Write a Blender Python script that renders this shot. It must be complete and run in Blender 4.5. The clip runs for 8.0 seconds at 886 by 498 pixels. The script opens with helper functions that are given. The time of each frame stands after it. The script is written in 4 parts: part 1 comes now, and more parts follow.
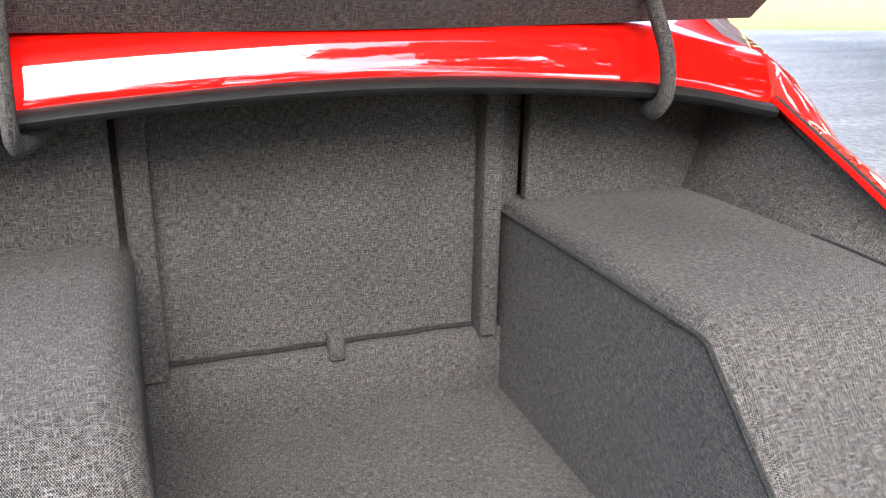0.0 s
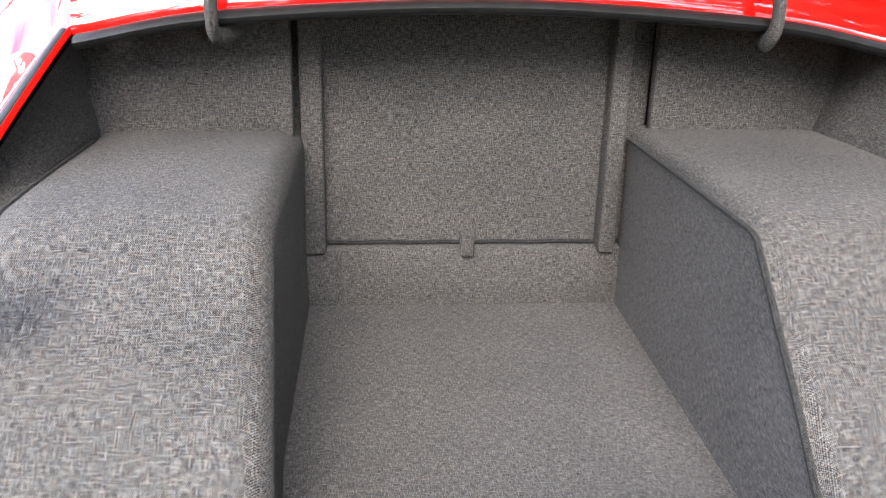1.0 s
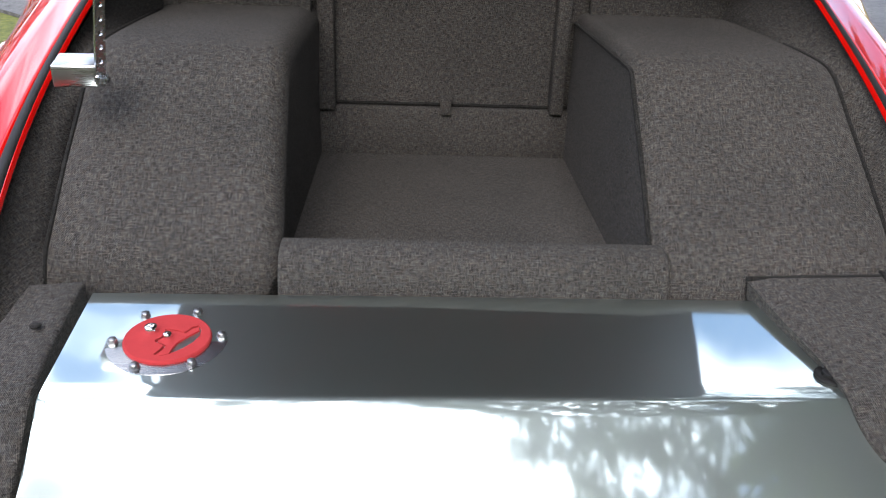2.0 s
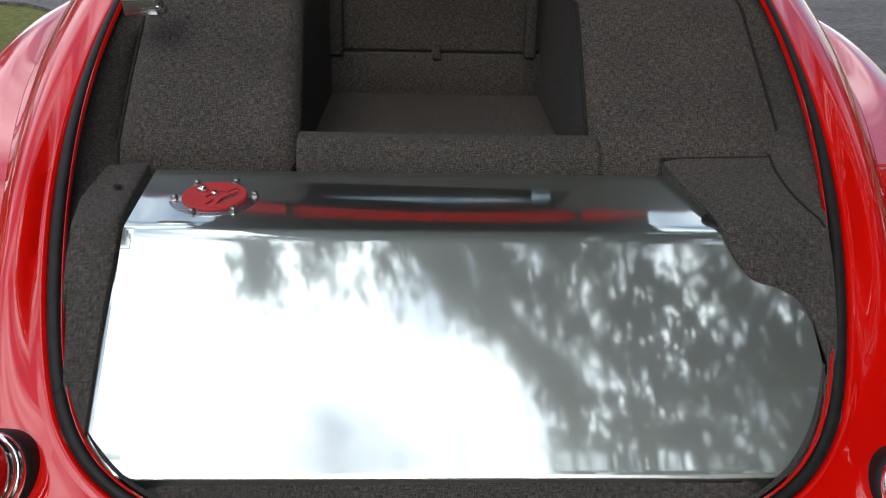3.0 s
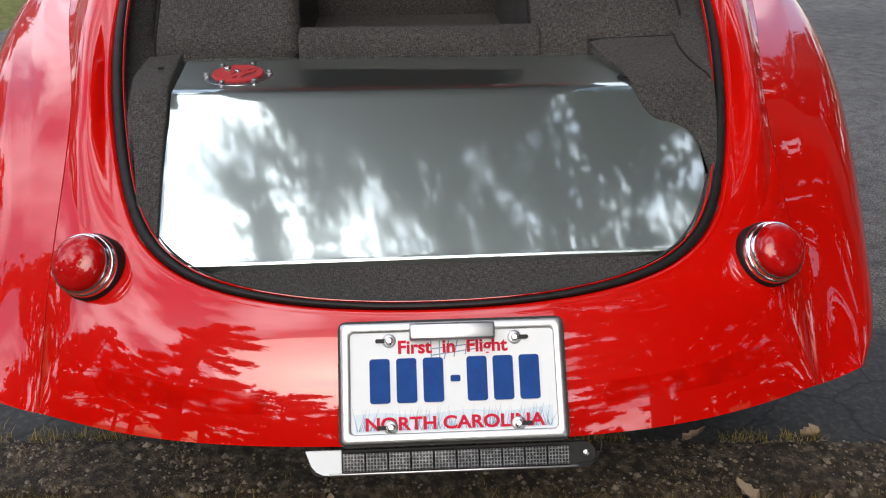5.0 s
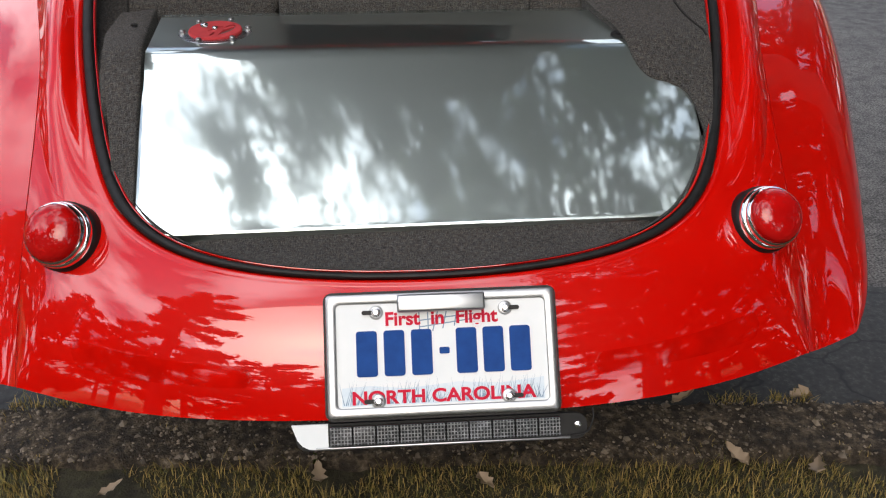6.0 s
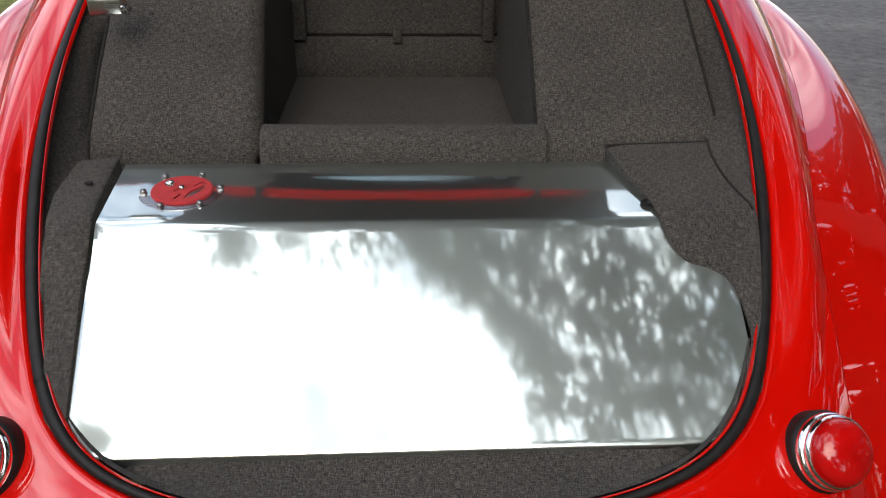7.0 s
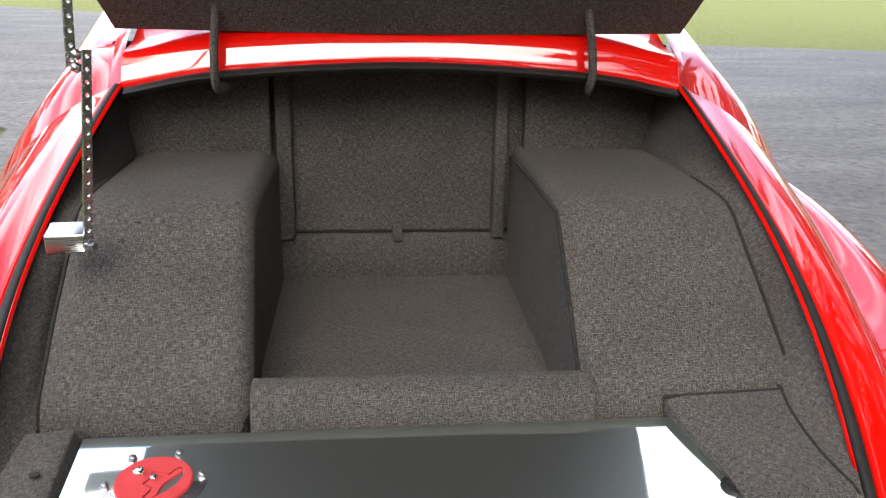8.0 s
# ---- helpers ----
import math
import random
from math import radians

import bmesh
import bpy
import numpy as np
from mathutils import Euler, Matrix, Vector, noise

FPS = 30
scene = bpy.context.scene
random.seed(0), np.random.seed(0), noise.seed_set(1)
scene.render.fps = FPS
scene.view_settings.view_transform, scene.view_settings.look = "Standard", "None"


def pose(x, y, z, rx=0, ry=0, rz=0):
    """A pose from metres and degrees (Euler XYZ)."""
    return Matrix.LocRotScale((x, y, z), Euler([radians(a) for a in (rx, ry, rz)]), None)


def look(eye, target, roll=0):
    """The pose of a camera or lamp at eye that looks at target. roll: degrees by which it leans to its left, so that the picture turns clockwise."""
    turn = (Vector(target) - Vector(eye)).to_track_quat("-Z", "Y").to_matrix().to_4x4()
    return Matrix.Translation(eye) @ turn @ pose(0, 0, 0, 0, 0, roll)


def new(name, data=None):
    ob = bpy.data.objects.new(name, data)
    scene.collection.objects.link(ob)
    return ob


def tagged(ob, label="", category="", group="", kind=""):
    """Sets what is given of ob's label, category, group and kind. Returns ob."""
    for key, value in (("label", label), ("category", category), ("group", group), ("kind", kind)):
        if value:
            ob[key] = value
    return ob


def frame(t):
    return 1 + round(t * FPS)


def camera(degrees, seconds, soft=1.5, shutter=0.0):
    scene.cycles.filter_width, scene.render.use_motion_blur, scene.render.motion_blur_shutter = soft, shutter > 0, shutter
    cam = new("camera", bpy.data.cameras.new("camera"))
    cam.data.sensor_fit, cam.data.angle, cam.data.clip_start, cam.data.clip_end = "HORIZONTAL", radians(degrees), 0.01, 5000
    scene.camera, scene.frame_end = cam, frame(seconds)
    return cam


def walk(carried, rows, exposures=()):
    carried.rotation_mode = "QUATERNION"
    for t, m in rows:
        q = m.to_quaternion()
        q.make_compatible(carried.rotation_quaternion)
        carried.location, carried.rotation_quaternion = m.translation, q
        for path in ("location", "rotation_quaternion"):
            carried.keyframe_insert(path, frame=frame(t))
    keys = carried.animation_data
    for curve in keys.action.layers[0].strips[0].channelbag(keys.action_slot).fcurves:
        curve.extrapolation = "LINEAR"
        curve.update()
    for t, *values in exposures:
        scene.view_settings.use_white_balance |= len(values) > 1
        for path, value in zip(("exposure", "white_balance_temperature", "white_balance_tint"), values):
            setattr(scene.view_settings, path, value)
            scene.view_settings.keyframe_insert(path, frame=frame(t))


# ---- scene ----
cam = camera(54.6, 8.0, soft=1.2)
EXPOSURES = [(0, 3.6, 6350, 10), (0.5, 3.9, 6300, 10), (1.0, 3.75, 6300, 10), (1.5, 3.5, 6350, 10), (2.0, 1.95, 6400, 10), (2.2, 1.5, 6450, 10), (3.3, 0.65, 6750, 10), (3.5, 0.5, 6750, 10), (4.0, 0.7, 6750, 10), (4.5, 0.95, 6750, 10), (5.2, 1.15, 6750, 10), (6.3, 1.15, 6900, 10), (6.5, 1.2, 6950, 10), (7.0, 1.2, 6950, 10), (7.5, 1.35, 6950, 10), (8.0, 2.25, 6900, 10)]
PATH = [
    (0, (-0.223, 0.272, 1.296), (0.427, 2.043, 0.632), 0.8),
    (0.5, (-0.177, 0.206, 1.284), (0.106, 2.065, 0.604), 2.0),
    (1, (-0.141, 0.073, 1.249), (0.016, 1.939, 0.545), 1.3),
    (1.5, (-0.109, -0.153, 1.226), (0.002, 1.692, 0.463), 1.3),
    (2, (-0.071, -0.323, 1.218), (0.01, 1.503, 0.406), 2.2),
    (2.2, (-0.048, -0.407, 1.216), (0.016, 1.413, 0.388), 2.3),
    (3.3, (-0.025, -0.751, 1.18), (0.022, 1.077, 0.37), 0.9),
    (3.5, (-0.036, -0.814, 1.184), (0.02, 1.014, 0.375), 0.7),
    (4, (-0.035, -0.946, 1.178), (0.033, 0.881, 0.366), 0.1),
    (4.5, (-0.019, -1.022, 1.171), (0.039, 0.808, 0.367), -0.5),
    (5, (-0.032, -1.068, 1.135), (0.057, 0.734, 0.271), -0.4),
    (5.2, (-0.035, -1.077, 1.125), (0.064, 0.71, 0.234), -0.5),
    (6.3, (-0.029, -0.956, 1.153), (0.097, 0.783, 0.173), 0.1),
    (6.5, (-0.022, -0.898, 1.164), (0.099, 0.845, 0.191), 0.5),
    (7, (0.008, -0.721, 1.252), (0.096, 1.066, 0.357), 0.8),
    (7.5, (-0.016, -0.589, 1.305), (0.096, 1.248, 0.521), 1.1),
    (8, (-0.066, -0.427, 1.347), (0.108, 1.458, 0.703), 1.0),
]
walk(cam, [(t, look(eye, target, roll)) for t, eye, target, roll in PATH], EXPOSURES)

# ---------------------------------------------------------------- light
world = bpy.data.worlds.new("sky")
scene.world = world
world.use_nodes = True
wn, wl = world.node_tree.nodes, world.node_tree.links
wn.clear()
w_out, w_bg = wn.new("ShaderNodeOutputWorld"), wn.new("ShaderNodeBackground")
w_sky = wn.new("ShaderNodeTexSky")
w_sky.sky_type, w_sky.sun_disc = "NISHITA", False
SUN_UP, SUN_TURN = 40.0, 190.0
w_sky.sun_elevation, w_sky.sun_rotation = radians(SUN_UP), radians(SUN_TURN)
w_sky.air_density, w_sky.dust_density = 1.0, 2.0
w_co = wn.new("ShaderNodeTexCoord")
w_map = wn.new("ShaderNodeMapping")
w_map.inputs["Scale"].default_value = (1.0, 1.0, 2.2)
w_noise = wn.new("ShaderNodeTexNoise")
w_noise.inputs["Scale"].default_value, w_noise.inputs["Detail"].default_value = 2.6, 7.0
w_noise.inputs["Roughness"].default_value = 0.55
w_ramp = wn.new("ShaderNodeValToRGB")
w_ramp.color_ramp.elements[0].position, w_ramp.color_ramp.elements[1].position = 0.44, 0.62
w_mix = wn.new("ShaderNodeMix")
w_mix.data_type = "RGBA"
# thin cloud, brightest round the hidden sun
w_dot = wn.new("ShaderNodeVectorMath")
w_dot.operation = "DOT_PRODUCT"
w_dot.inputs[1].default_value = (math.sin(radians(SUN_TURN)) * math.cos(radians(SUN_UP)), math.cos(radians(SUN_TURN)) * math.cos(radians(SUN_UP)), math.sin(radians(SUN_UP)))
w_glow = wn.new("ShaderNodeMapRange")
w_glow.interpolation_type = "SMOOTHSTEP"
w_glow.inputs["From Min"].default_value, w_glow.inputs["From Max"].default_value = 0.1, 1.0
w_glow.inputs["To Min"].default_value, w_glow.inputs["To Max"].default_value = 1.3, 2.25
w_cloud = wn.new("ShaderNodeVectorMath")
w_cloud.operation = "SCALE"
w_cloud.inputs[0].default_value = (7.0, 7.2, 8.1)
wl.new(w_co.outputs["Generated"], w_dot.inputs[0])
wl.new(w_dot.outputs["Value"], w_glow.inputs["Value"])
wl.new(w_glow.outputs["Result"], w_cloud.inputs["Scale"])
wl.new(w_cloud.outputs["Vector"], w_mix.inputs["B"])
wl.new(w_co.outputs["Generated"], w_map.inputs["Vector"])
wl.new(w_map.outputs["Vector"], w_noise.inputs["Vector"])
wl.new(w_noise.outputs["Fac"], w_ramp.inputs["Fac"])
wl.new(w_ramp.outputs["Color"], w_mix.inputs["Factor"])
wl.new(w_sky.outputs["Color"], w_mix.inputs["A"])
wl.new(w_mix.outputs["Result"], w_bg.inputs["Color"])
wl.new(w_bg.outputs["Background"], w_out.inputs["Surface"])
w_bg.inputs["Strength"].default_value = 0.12

sun = new("sun", bpy.data.lights.new("sun", "SUN"))
sun.data.energy, sun.data.angle, sun.data.color = 0.6, radians(40), (1.0, 0.95, 0.88)
sun.matrix_world = look((0, 0, 0), (-math.sin(radians(SUN_TURN)) * math.cos(radians(SUN_UP)),
                                    -math.cos(radians(SUN_TURN)) * math.cos(radians(SUN_UP)), -math.sin(radians(SUN_UP))))


# ---------------------------------------------------------------- materials
def material(name, rough=0.5, metal=0.0, color=(0.5, 0.5, 0.5)):
    m = bpy.data.materials.new(name)
    m.use_nodes = True
    n, l = m.node_tree.nodes, m.node_tree.links
    b = n["Principled BSDF"]
    b.inputs["Base Color"].default_value = (*color, 1)
    b.inputs["Roughness"].default_value, b.inputs["Metallic"].default_value = rough, metal
    return m, n, l, b


def noise_node(n, l, scale, detail=4.0, stretch=(1, 1, 1), coord="Object", rough=0.5):
    co, mp, t = n.new("ShaderNodeTexCoord"), n.new("ShaderNodeMapping"), n.new("ShaderNodeTexNoise")
    mp.inputs["Scale"].default_value = stretch
    t.inputs["Scale"].default_value, t.inputs["Detail"].default_value = scale, detail
    t.inputs["Roughness"].default_value = rough
    l.new(co.outputs[coord], mp.inputs["Vector"])
    l.new(mp.outputs["Vector"], t.inputs["Vector"])
    return t


def ramp_node(n, l, source, stops):
    r = n.new("ShaderNodeValToRGB")
    el = r.color_ramp.elements
    while len(el) < len(stops):
        el.new(0.5)
    for e, (p, c) in zip(el, stops):
        e.position, e.color = p, (*c, 1) if len(c) == 3 else c
    l.new(source, r.inputs["Fac"])
    return r


def mix_node(n, l, fac, a, b, blend="MIX"):
    m = n.new("ShaderNodeMix")
    m.data_type, m.blend_type = "RGBA", blend
    for key, v in (("Factor", fac), ("A", a), ("B", b)):
        if hasattr(v, "is_output"):
            l.new(v, m.inputs[key])
        else:
            m.inputs[key].default_value = v if key == "Factor" else (*v, 1)
    return m


def bump_node(n, l, b, height, strength, distance):
    bp = n.new("ShaderNodeBump")
    bp.inputs["Strength"].default_value, bp.inputs["Distance"].default_value = strength, distance
    l.new(height, bp.inputs["Height"])
    l.new(bp.outputs["Normal"], b.inputs["Normal"])
    return bp


def g3(v):
    return (v, v, v)


def make_paint():
    m, n, l, b = material("red_paint", 0.35)
    t = noise_node(n, l, 9.0, 3.0)
    r = ramp_node(n, l, t.outputs["Fac"], [(0.3, (0.50, 0.0026, 0.0010)), (0.7, (0.55, 0.0032, 0.0012))])
    l.new(r.outputs["Color"], b.inputs["Base Color"])
    b.inputs["Specular IOR Level"].default_value = 0.05
    b.inputs["Coat Weight"].default_value, b.inputs["Coat Roughness"].default_value = 1.0, 0.004
    b.inputs["Coat IOR"].default_value = 1.68
    d = noise_node(n, l, 38.0, 2.0)
    bp = n.new("ShaderNodeBump")
    bp.inputs["Strength"].default_value, bp.inputs["Distance"].default_value = 0.006, 0.002
    l.new(d.outputs["Fac"], bp.inputs["Height"])
    l.new(bp.outputs["Normal"], b.inputs["Coat Normal"])
    return m


def make_carpet(name, dark, light, tone):
    """Woven automotive cloth: a basket weave of flecked grey yarns, on UV coordinates in metres."""
    m, n, l, b = material(name, 0.95)
    b.inputs["Specular IOR Level"].default_value = 0.15
    b.inputs["Sheen Weight"].default_value, b.inputs["Sheen Roughness"].default_value = 0.03, 0.5
    warp = noise_node(n, l, 1.0, 3.0, (720, 115, 1), "UV", 0.62)
    weft = noise_node(n, l, 1.0, 3.0, (105, 720, 1), "UV", 0.62)
    pick = noise_node(n, l, 1.0, 2.0, (700, 700, 1), "UV")
    uv = pick.inputs["Vector"].links[0].from_node.inputs["Vector"].links[0].from_socket
    bands = []
    for axis in ("X", "Y"):
        w = n.new("ShaderNodeTexWave")
        w.bands_direction = axis
        w.inputs["Scale"].default_value, w.inputs["Distortion"].default_value = 165.0, 2.5
        w.inputs["Detail"].default_value, w.inputs["Detail Scale"].default_value = 2.0, 0.6
        l.new(uv, w.inputs["Vector"])
        bands.append(w.outputs["Fac"])
    basket = mix_node(n, l, 1.0, bands[0], bands[1], "DIFFERENCE")
    cross = mix_node(n, l, 1.0, warp.outputs["Fac"], weft.outputs["Fac"], "LIGHTEN")
    yarn = mix_node(n, l, 0.24, cross.outputs["Result"], pick.outputs["Fac"])
    weave = mix_node(n, l, 0.16, yarn.outputs["Result"], basket.outputs["Result"])
    fleck = ramp_node(n, l, weave.outputs["Result"], [(0.42, dark), (0.51, tuple((p + q) / 3.0 for p, q in zip(dark, light))), (0.62, light)])
    broad = noise_node(n, l, 7.0, 4.0)
    worn = ramp_node(n, l, broad.outputs["Fac"], [(0.3, g3(0.82)), (0.7, tone)])
    col = mix_node(n, l, 1.0, fleck.outputs["Color"], worn.outputs["Color"], "MULTIPLY")
    dye = noise_node(n, l, 1.0, 3.0, (150, 150, 1), "UV", 0.6)
    hue = ramp_node(n, l, dye.outputs["Fac"], [(0.34, (0.93, 0.98, 1.05)), (0.5, (1.0, 1.0, 1.0)), (0.66, (1.07, 0.99, 0.93))])
    dyed = mix_node(n, l, 1.0, col.outputs["Result"], hue.outputs["Color"], "MULTIPLY")
    l.new(dyed.outputs["Result"], b.inputs["Base Color"])
    bump_node(n, l, b, weave.outputs["Result"], 0.9, 0.0024)
    return m


def make_aluminium(name, lo, hi, base, grain=0.25, haze=0.0, brushed_across=0.0):
    m, n, l, b = material(name, lo, 1.0, base)
    brushed = noise_node(n, l, 1.0, 3.0, (2.5, 420, 1), "UV", 0.6)
    smear = noise_node(n, l, 6.0, 3.0, (1, 1, 1), "Object", 0.6)
    mx = mix_node(n, l, 0.35, smear.outputs["Fac"], brushed.outputs["Fac"])
    rr = ramp_node(n, l, mx.outputs["Result"], [(0.35, g3(lo)), (0.68, g3(hi))])
    l.new(rr.outputs["Color"], b.inputs["Roughness"])
    wave = noise_node(n, l, 4.5, 1.0)
    both = mix_node(n, l, 0.03, wave.outputs["Fac"], brushed.outputs["Fac"])
    bump_node(n, l, b, both.outputs["Result"], grain, 0.006)
    if brushed_across:
        # brush strokes run along x: the sheen spreads across them
        tan = n.new("ShaderNodeTangent")
        tan.direction_type, tan.uv_map = "UV_MAP", "uv"
        l.new(tan.outputs["Tangent"], b.inputs["Tangent"])
        b.inputs["Anisotropic"].default_value, b.inputs["Anisotropic Rotation"].default_value = brushed_across, 0.25
    if haze:
        # fine polishing scratches scatter part of the light widely
        wide, mx2 = n.new("ShaderNodeBsdfPrincipled"), n.new("ShaderNodeMixShader")
        wide.inputs["Base Color"].default_value, wide.inputs["Metallic"].default_value = (*base, 1), 1.0
        wide.inputs["Roughness"].default_value = 0.42
        mx2.inputs["Fac"].default_value = haze
        l.new(b.outputs["BSDF"], mx2.inputs[1])
        l.new(wide.outputs["BSDF"], mx2.inputs[2])
        l.new(mx2.outputs["Shader"], n["Material Output"].inputs["Surface"])
    return m


def make_rubber():
    m, n, l, b = material("black_rubber", 0.55, 0, (0.012, 0.012, 0.013))
    t = noise_node(n, l, 60.0, 4.0)
    b.inputs["Specular IOR Level"].default_value = 0.3
    r = ramp_node(n, l, t.outputs["Fac"], [(0.3, g3(0.005)), (0.75, g3(0.012))])
    l.new(r.outputs["Color"], b.inputs["Base Color"])
    bump_node(n, l, b, t.outputs["Fac"], 0.25, 0.001)
    return m


def make_chrome(name="chrome", rough=0.06, base=(0.85, 0.85, 0.86)):
    m, n, l, b = material(name, rough, 1.0, base)
    t = noise_node(n, l, 120.0, 3.0)
    r = ramp_node(n, l, t.outputs["Fac"], [(0.4, g3(rough)), (0.8, g3(rough + 0.12))])
    l.new(r.outputs["Color"], b.inputs["Roughness"])
    return m


def make_lens(name, color):
    m, n, l, b = material(name, 0.08, 0, color)
    b.inputs["Coat Weight"].default_value, b.inputs["Coat Roughness"].default_value = 0.25, 0.02
    b.inputs["Specular IOR Level"].default_value = 0.35
    t = noise_node(n, l, 30.0, 2.0)
    r = ramp_node(n, l, t.outputs["Fac"], [(0.3, tuple(c * 0.75 for c in color)), (0.7, color)])
    l.new(r.outputs["Color"], b.inputs["Base Color"])
    return m


def make_asphalt():
    m, n, l, b = material("asphalt", 0.85)
    big = noise_node(n, l, 0.55, 6.0, (1.0, 3.0, 1), "Object", 0.6)
    fine = noise_node(n, l, 160.0, 3.0)
    a = ramp_node(n, l, big.outputs["Fac"], [(0.3, (0.064, 0.062, 0.061)), (0.52, (0.092, 0.089, 0.086)), (0.75, (0.130, 0.125, 0.119))])
    f = ramp_node(n, l, fine.outputs["Fac"], [(0.38, g3(0.3)), (0.60, g3(1.6))])
    patch = noise_node(n, l, 14.0, 6.0, (1.0, 1.0, 1), "Object", 0.75)
    p = ramp_node(n, l, patch.outputs["Fac"], [(0.36, g3(0.45)), (0.5, g3(1.0)), (0.68, g3(1.5))])
    c0 = mix_node(n, l, 1.0, a.outputs["Color"], f.outputs["Color"], "MULTIPLY")
    c = mix_node(n, l, 1.0, c0.outputs["Result"], p.outputs["Color"], "MULTIPLY")
    l.new(c.outputs["Result"], b.inputs["Base Color"])
    bump_node(n, l, b, fine.outputs["Fac"], 0.6, 0.006)
    return m


def make_soil(name, stops, scale, bump):
    m, n, l, b = material(name, 0.95)
    t = noise_node(n, l, scale, 8.0, (1, 1, 1), "Object", 0.65)
    r = ramp_node(n, l, t.outputs["Fac"], stops)
    l.new(r.outputs["Color"], b.inputs["Base Color"])
    bump_node(n, l, b, t.outputs["Fac"], 0.8, bump)
    return m


def make_leaf(name, a, c, glow=0.0):
    m, n, l, b = material(name, 0.6)
    g = n.new("ShaderNodeNewGeometry")
    r = ramp_node(n, l, g.outputs["Random Per Island"], [(0.0, a), (1.0, c)])
    l.new(r.outputs["Color"], b.inputs["Base Color"])
    b.inputs["Specular IOR Level"].default_value = 0.3
    if glow:
        tr, mx = n.new("ShaderNodeBsdfTranslucent"), n.new("ShaderNodeMixShader")
        l.new(r.outputs["Color"], tr.inputs["Color"])
        mx.inputs["Fac"].default_value = glow
        l.new(b.outputs["BSDF"], mx.inputs[1])
        l.new(tr.outputs["BSDF"], mx.inputs[2])
        l.new(mx.outputs["Shader"], n["Material Output"].inputs["Surface"])
    return m


def make_bark():
    m, n, l, b = material("bark", 0.95)
    t = noise_node(n, l, 5.0, 6.0, (3, 3, 0.6))
    r = ramp_node(n, l, t.outputs["Fac"], [(0.3, (0.05, 0.038, 0.028)), (0.7, (0.14, 0.11, 0.085))])
    l.new(r.outputs["Color"], b.inputs["Base Color"])
    bump_node(n, l, b, t.outputs["Fac"], 0.9, 0.03)
    return m


PAINT = make_paint()
CARPET = make_carpet("grey_cloth", (0.0075, 0.0073, 0.0070), (0.143, 0.137, 0.129), (1.05, 1.03, 1.02))
CARPET_DARK = make_carpet("dark_cloth", (0.007, 0.007, 0.007), (0.044, 0.043, 0.041), (1.0, 1.0, 1.0))
TANK = make_aluminium("polished_aluminium", 0.03, 0.065, (0.665, 0.745, 0.71), 0.010, 0.27, 0.6)
ALLOY = make_aluminium("cast_alloy", 0.22, 0.4, (0.56, 0.57, 0.58))
RUBBER, CHROME = make_rubber(), make_chrome()
STEEL = make_chrome("bright_steel", 0.2, (0.62, 0.62, 0.63))
BOLT = make_chrome("dull_bolt", 0.32, (0.36, 0.36, 0.37))
LENS = make_lens("red_lens", (0.44, 0.004, 0.004))
MARKER = make_lens("dark_red_lens", (0.52, 0.0035, 0.0015))
RED_CAP = make_soil("red_enamel", [(0.3, (0.34, 0.022, 0.026)), (0.7, (0.40, 0.028, 0.032))], 60, .0003)
ASPHALT, BARK = make_asphalt(), make_bark()
FLANGE = make_aluminium("turned_alloy", 0.2, 0.34, (0.42, 0.43, 0.44), 0.05)
FRAME = make_aluminium("satin_frame", 0.26, 0.42, (0.44, 0.45, 0.455), 0.06)


# ---------------------------------------------------------------- mesh helpers
def part(name, bm, mat, parent, label="", smooth=True, uv=True):
    bmesh.ops.recalc_face_normals(bm, faces=bm.faces)
    if uv:
        layer = bm.loops.layers.uv.new("uv")
        for f in bm.faces:
            ax = max(range(3), key=lambda i: abs(f.normal[i]))
            i, j = ((1, 2), (0, 2), (0, 1))[ax]
            for lp in f.loops:
                lp[layer].uv = (lp.vert.co[i], lp.vert.co[j])
    for f in bm.faces:
        f.smooth = smooth
    me = bpy.data.meshes.new(name)
    bm.to_mesh(me)
    bm.free()
    me.materials.append(mat)
    ob = new(name, me)
    if smooth:
        me.set_sharp_from_angle(angle=radians(50))
    ob.parent = parent
    return tagged(ob, label)


def grid(bm, rows, close=False):
    """Faces over rows of points, each row as long as the next. Returns the rows of vertices."""
    vs = [[bm.verts.new(p) for p in row] for row in rows]
    for a, b in zip(vs, vs[1:]):
        k = len(a)
        for i in range(k if close else k - 1):
            bm.faces.new((a[i], a[(i + 1) % k], b[(i + 1) % k], b[i]))
    return vs


def curve(points, count):
    """A smooth run through the points (Catmull-Rom), count samples, even in the points' own steps."""
    p = [Vector(q) for q in points]
    p = [2 * p[0] - p[1], *p, 2 * p[-1] - p[-2]]
    out = []
    for k in range(count):
        s = k / (count - 1) * (len(p) - 3)
        i = min(int(s), len(p) - 4)
        f = s - i
        a, b, c, d = p[i : i + 4]
        out.append(0.5 * (2 * b + (c - a) * f + (2 * a - 5 * b + 4 * c - d) * f * f + (3 * b - a - 3 * c + d) * f ** 3))
    return out


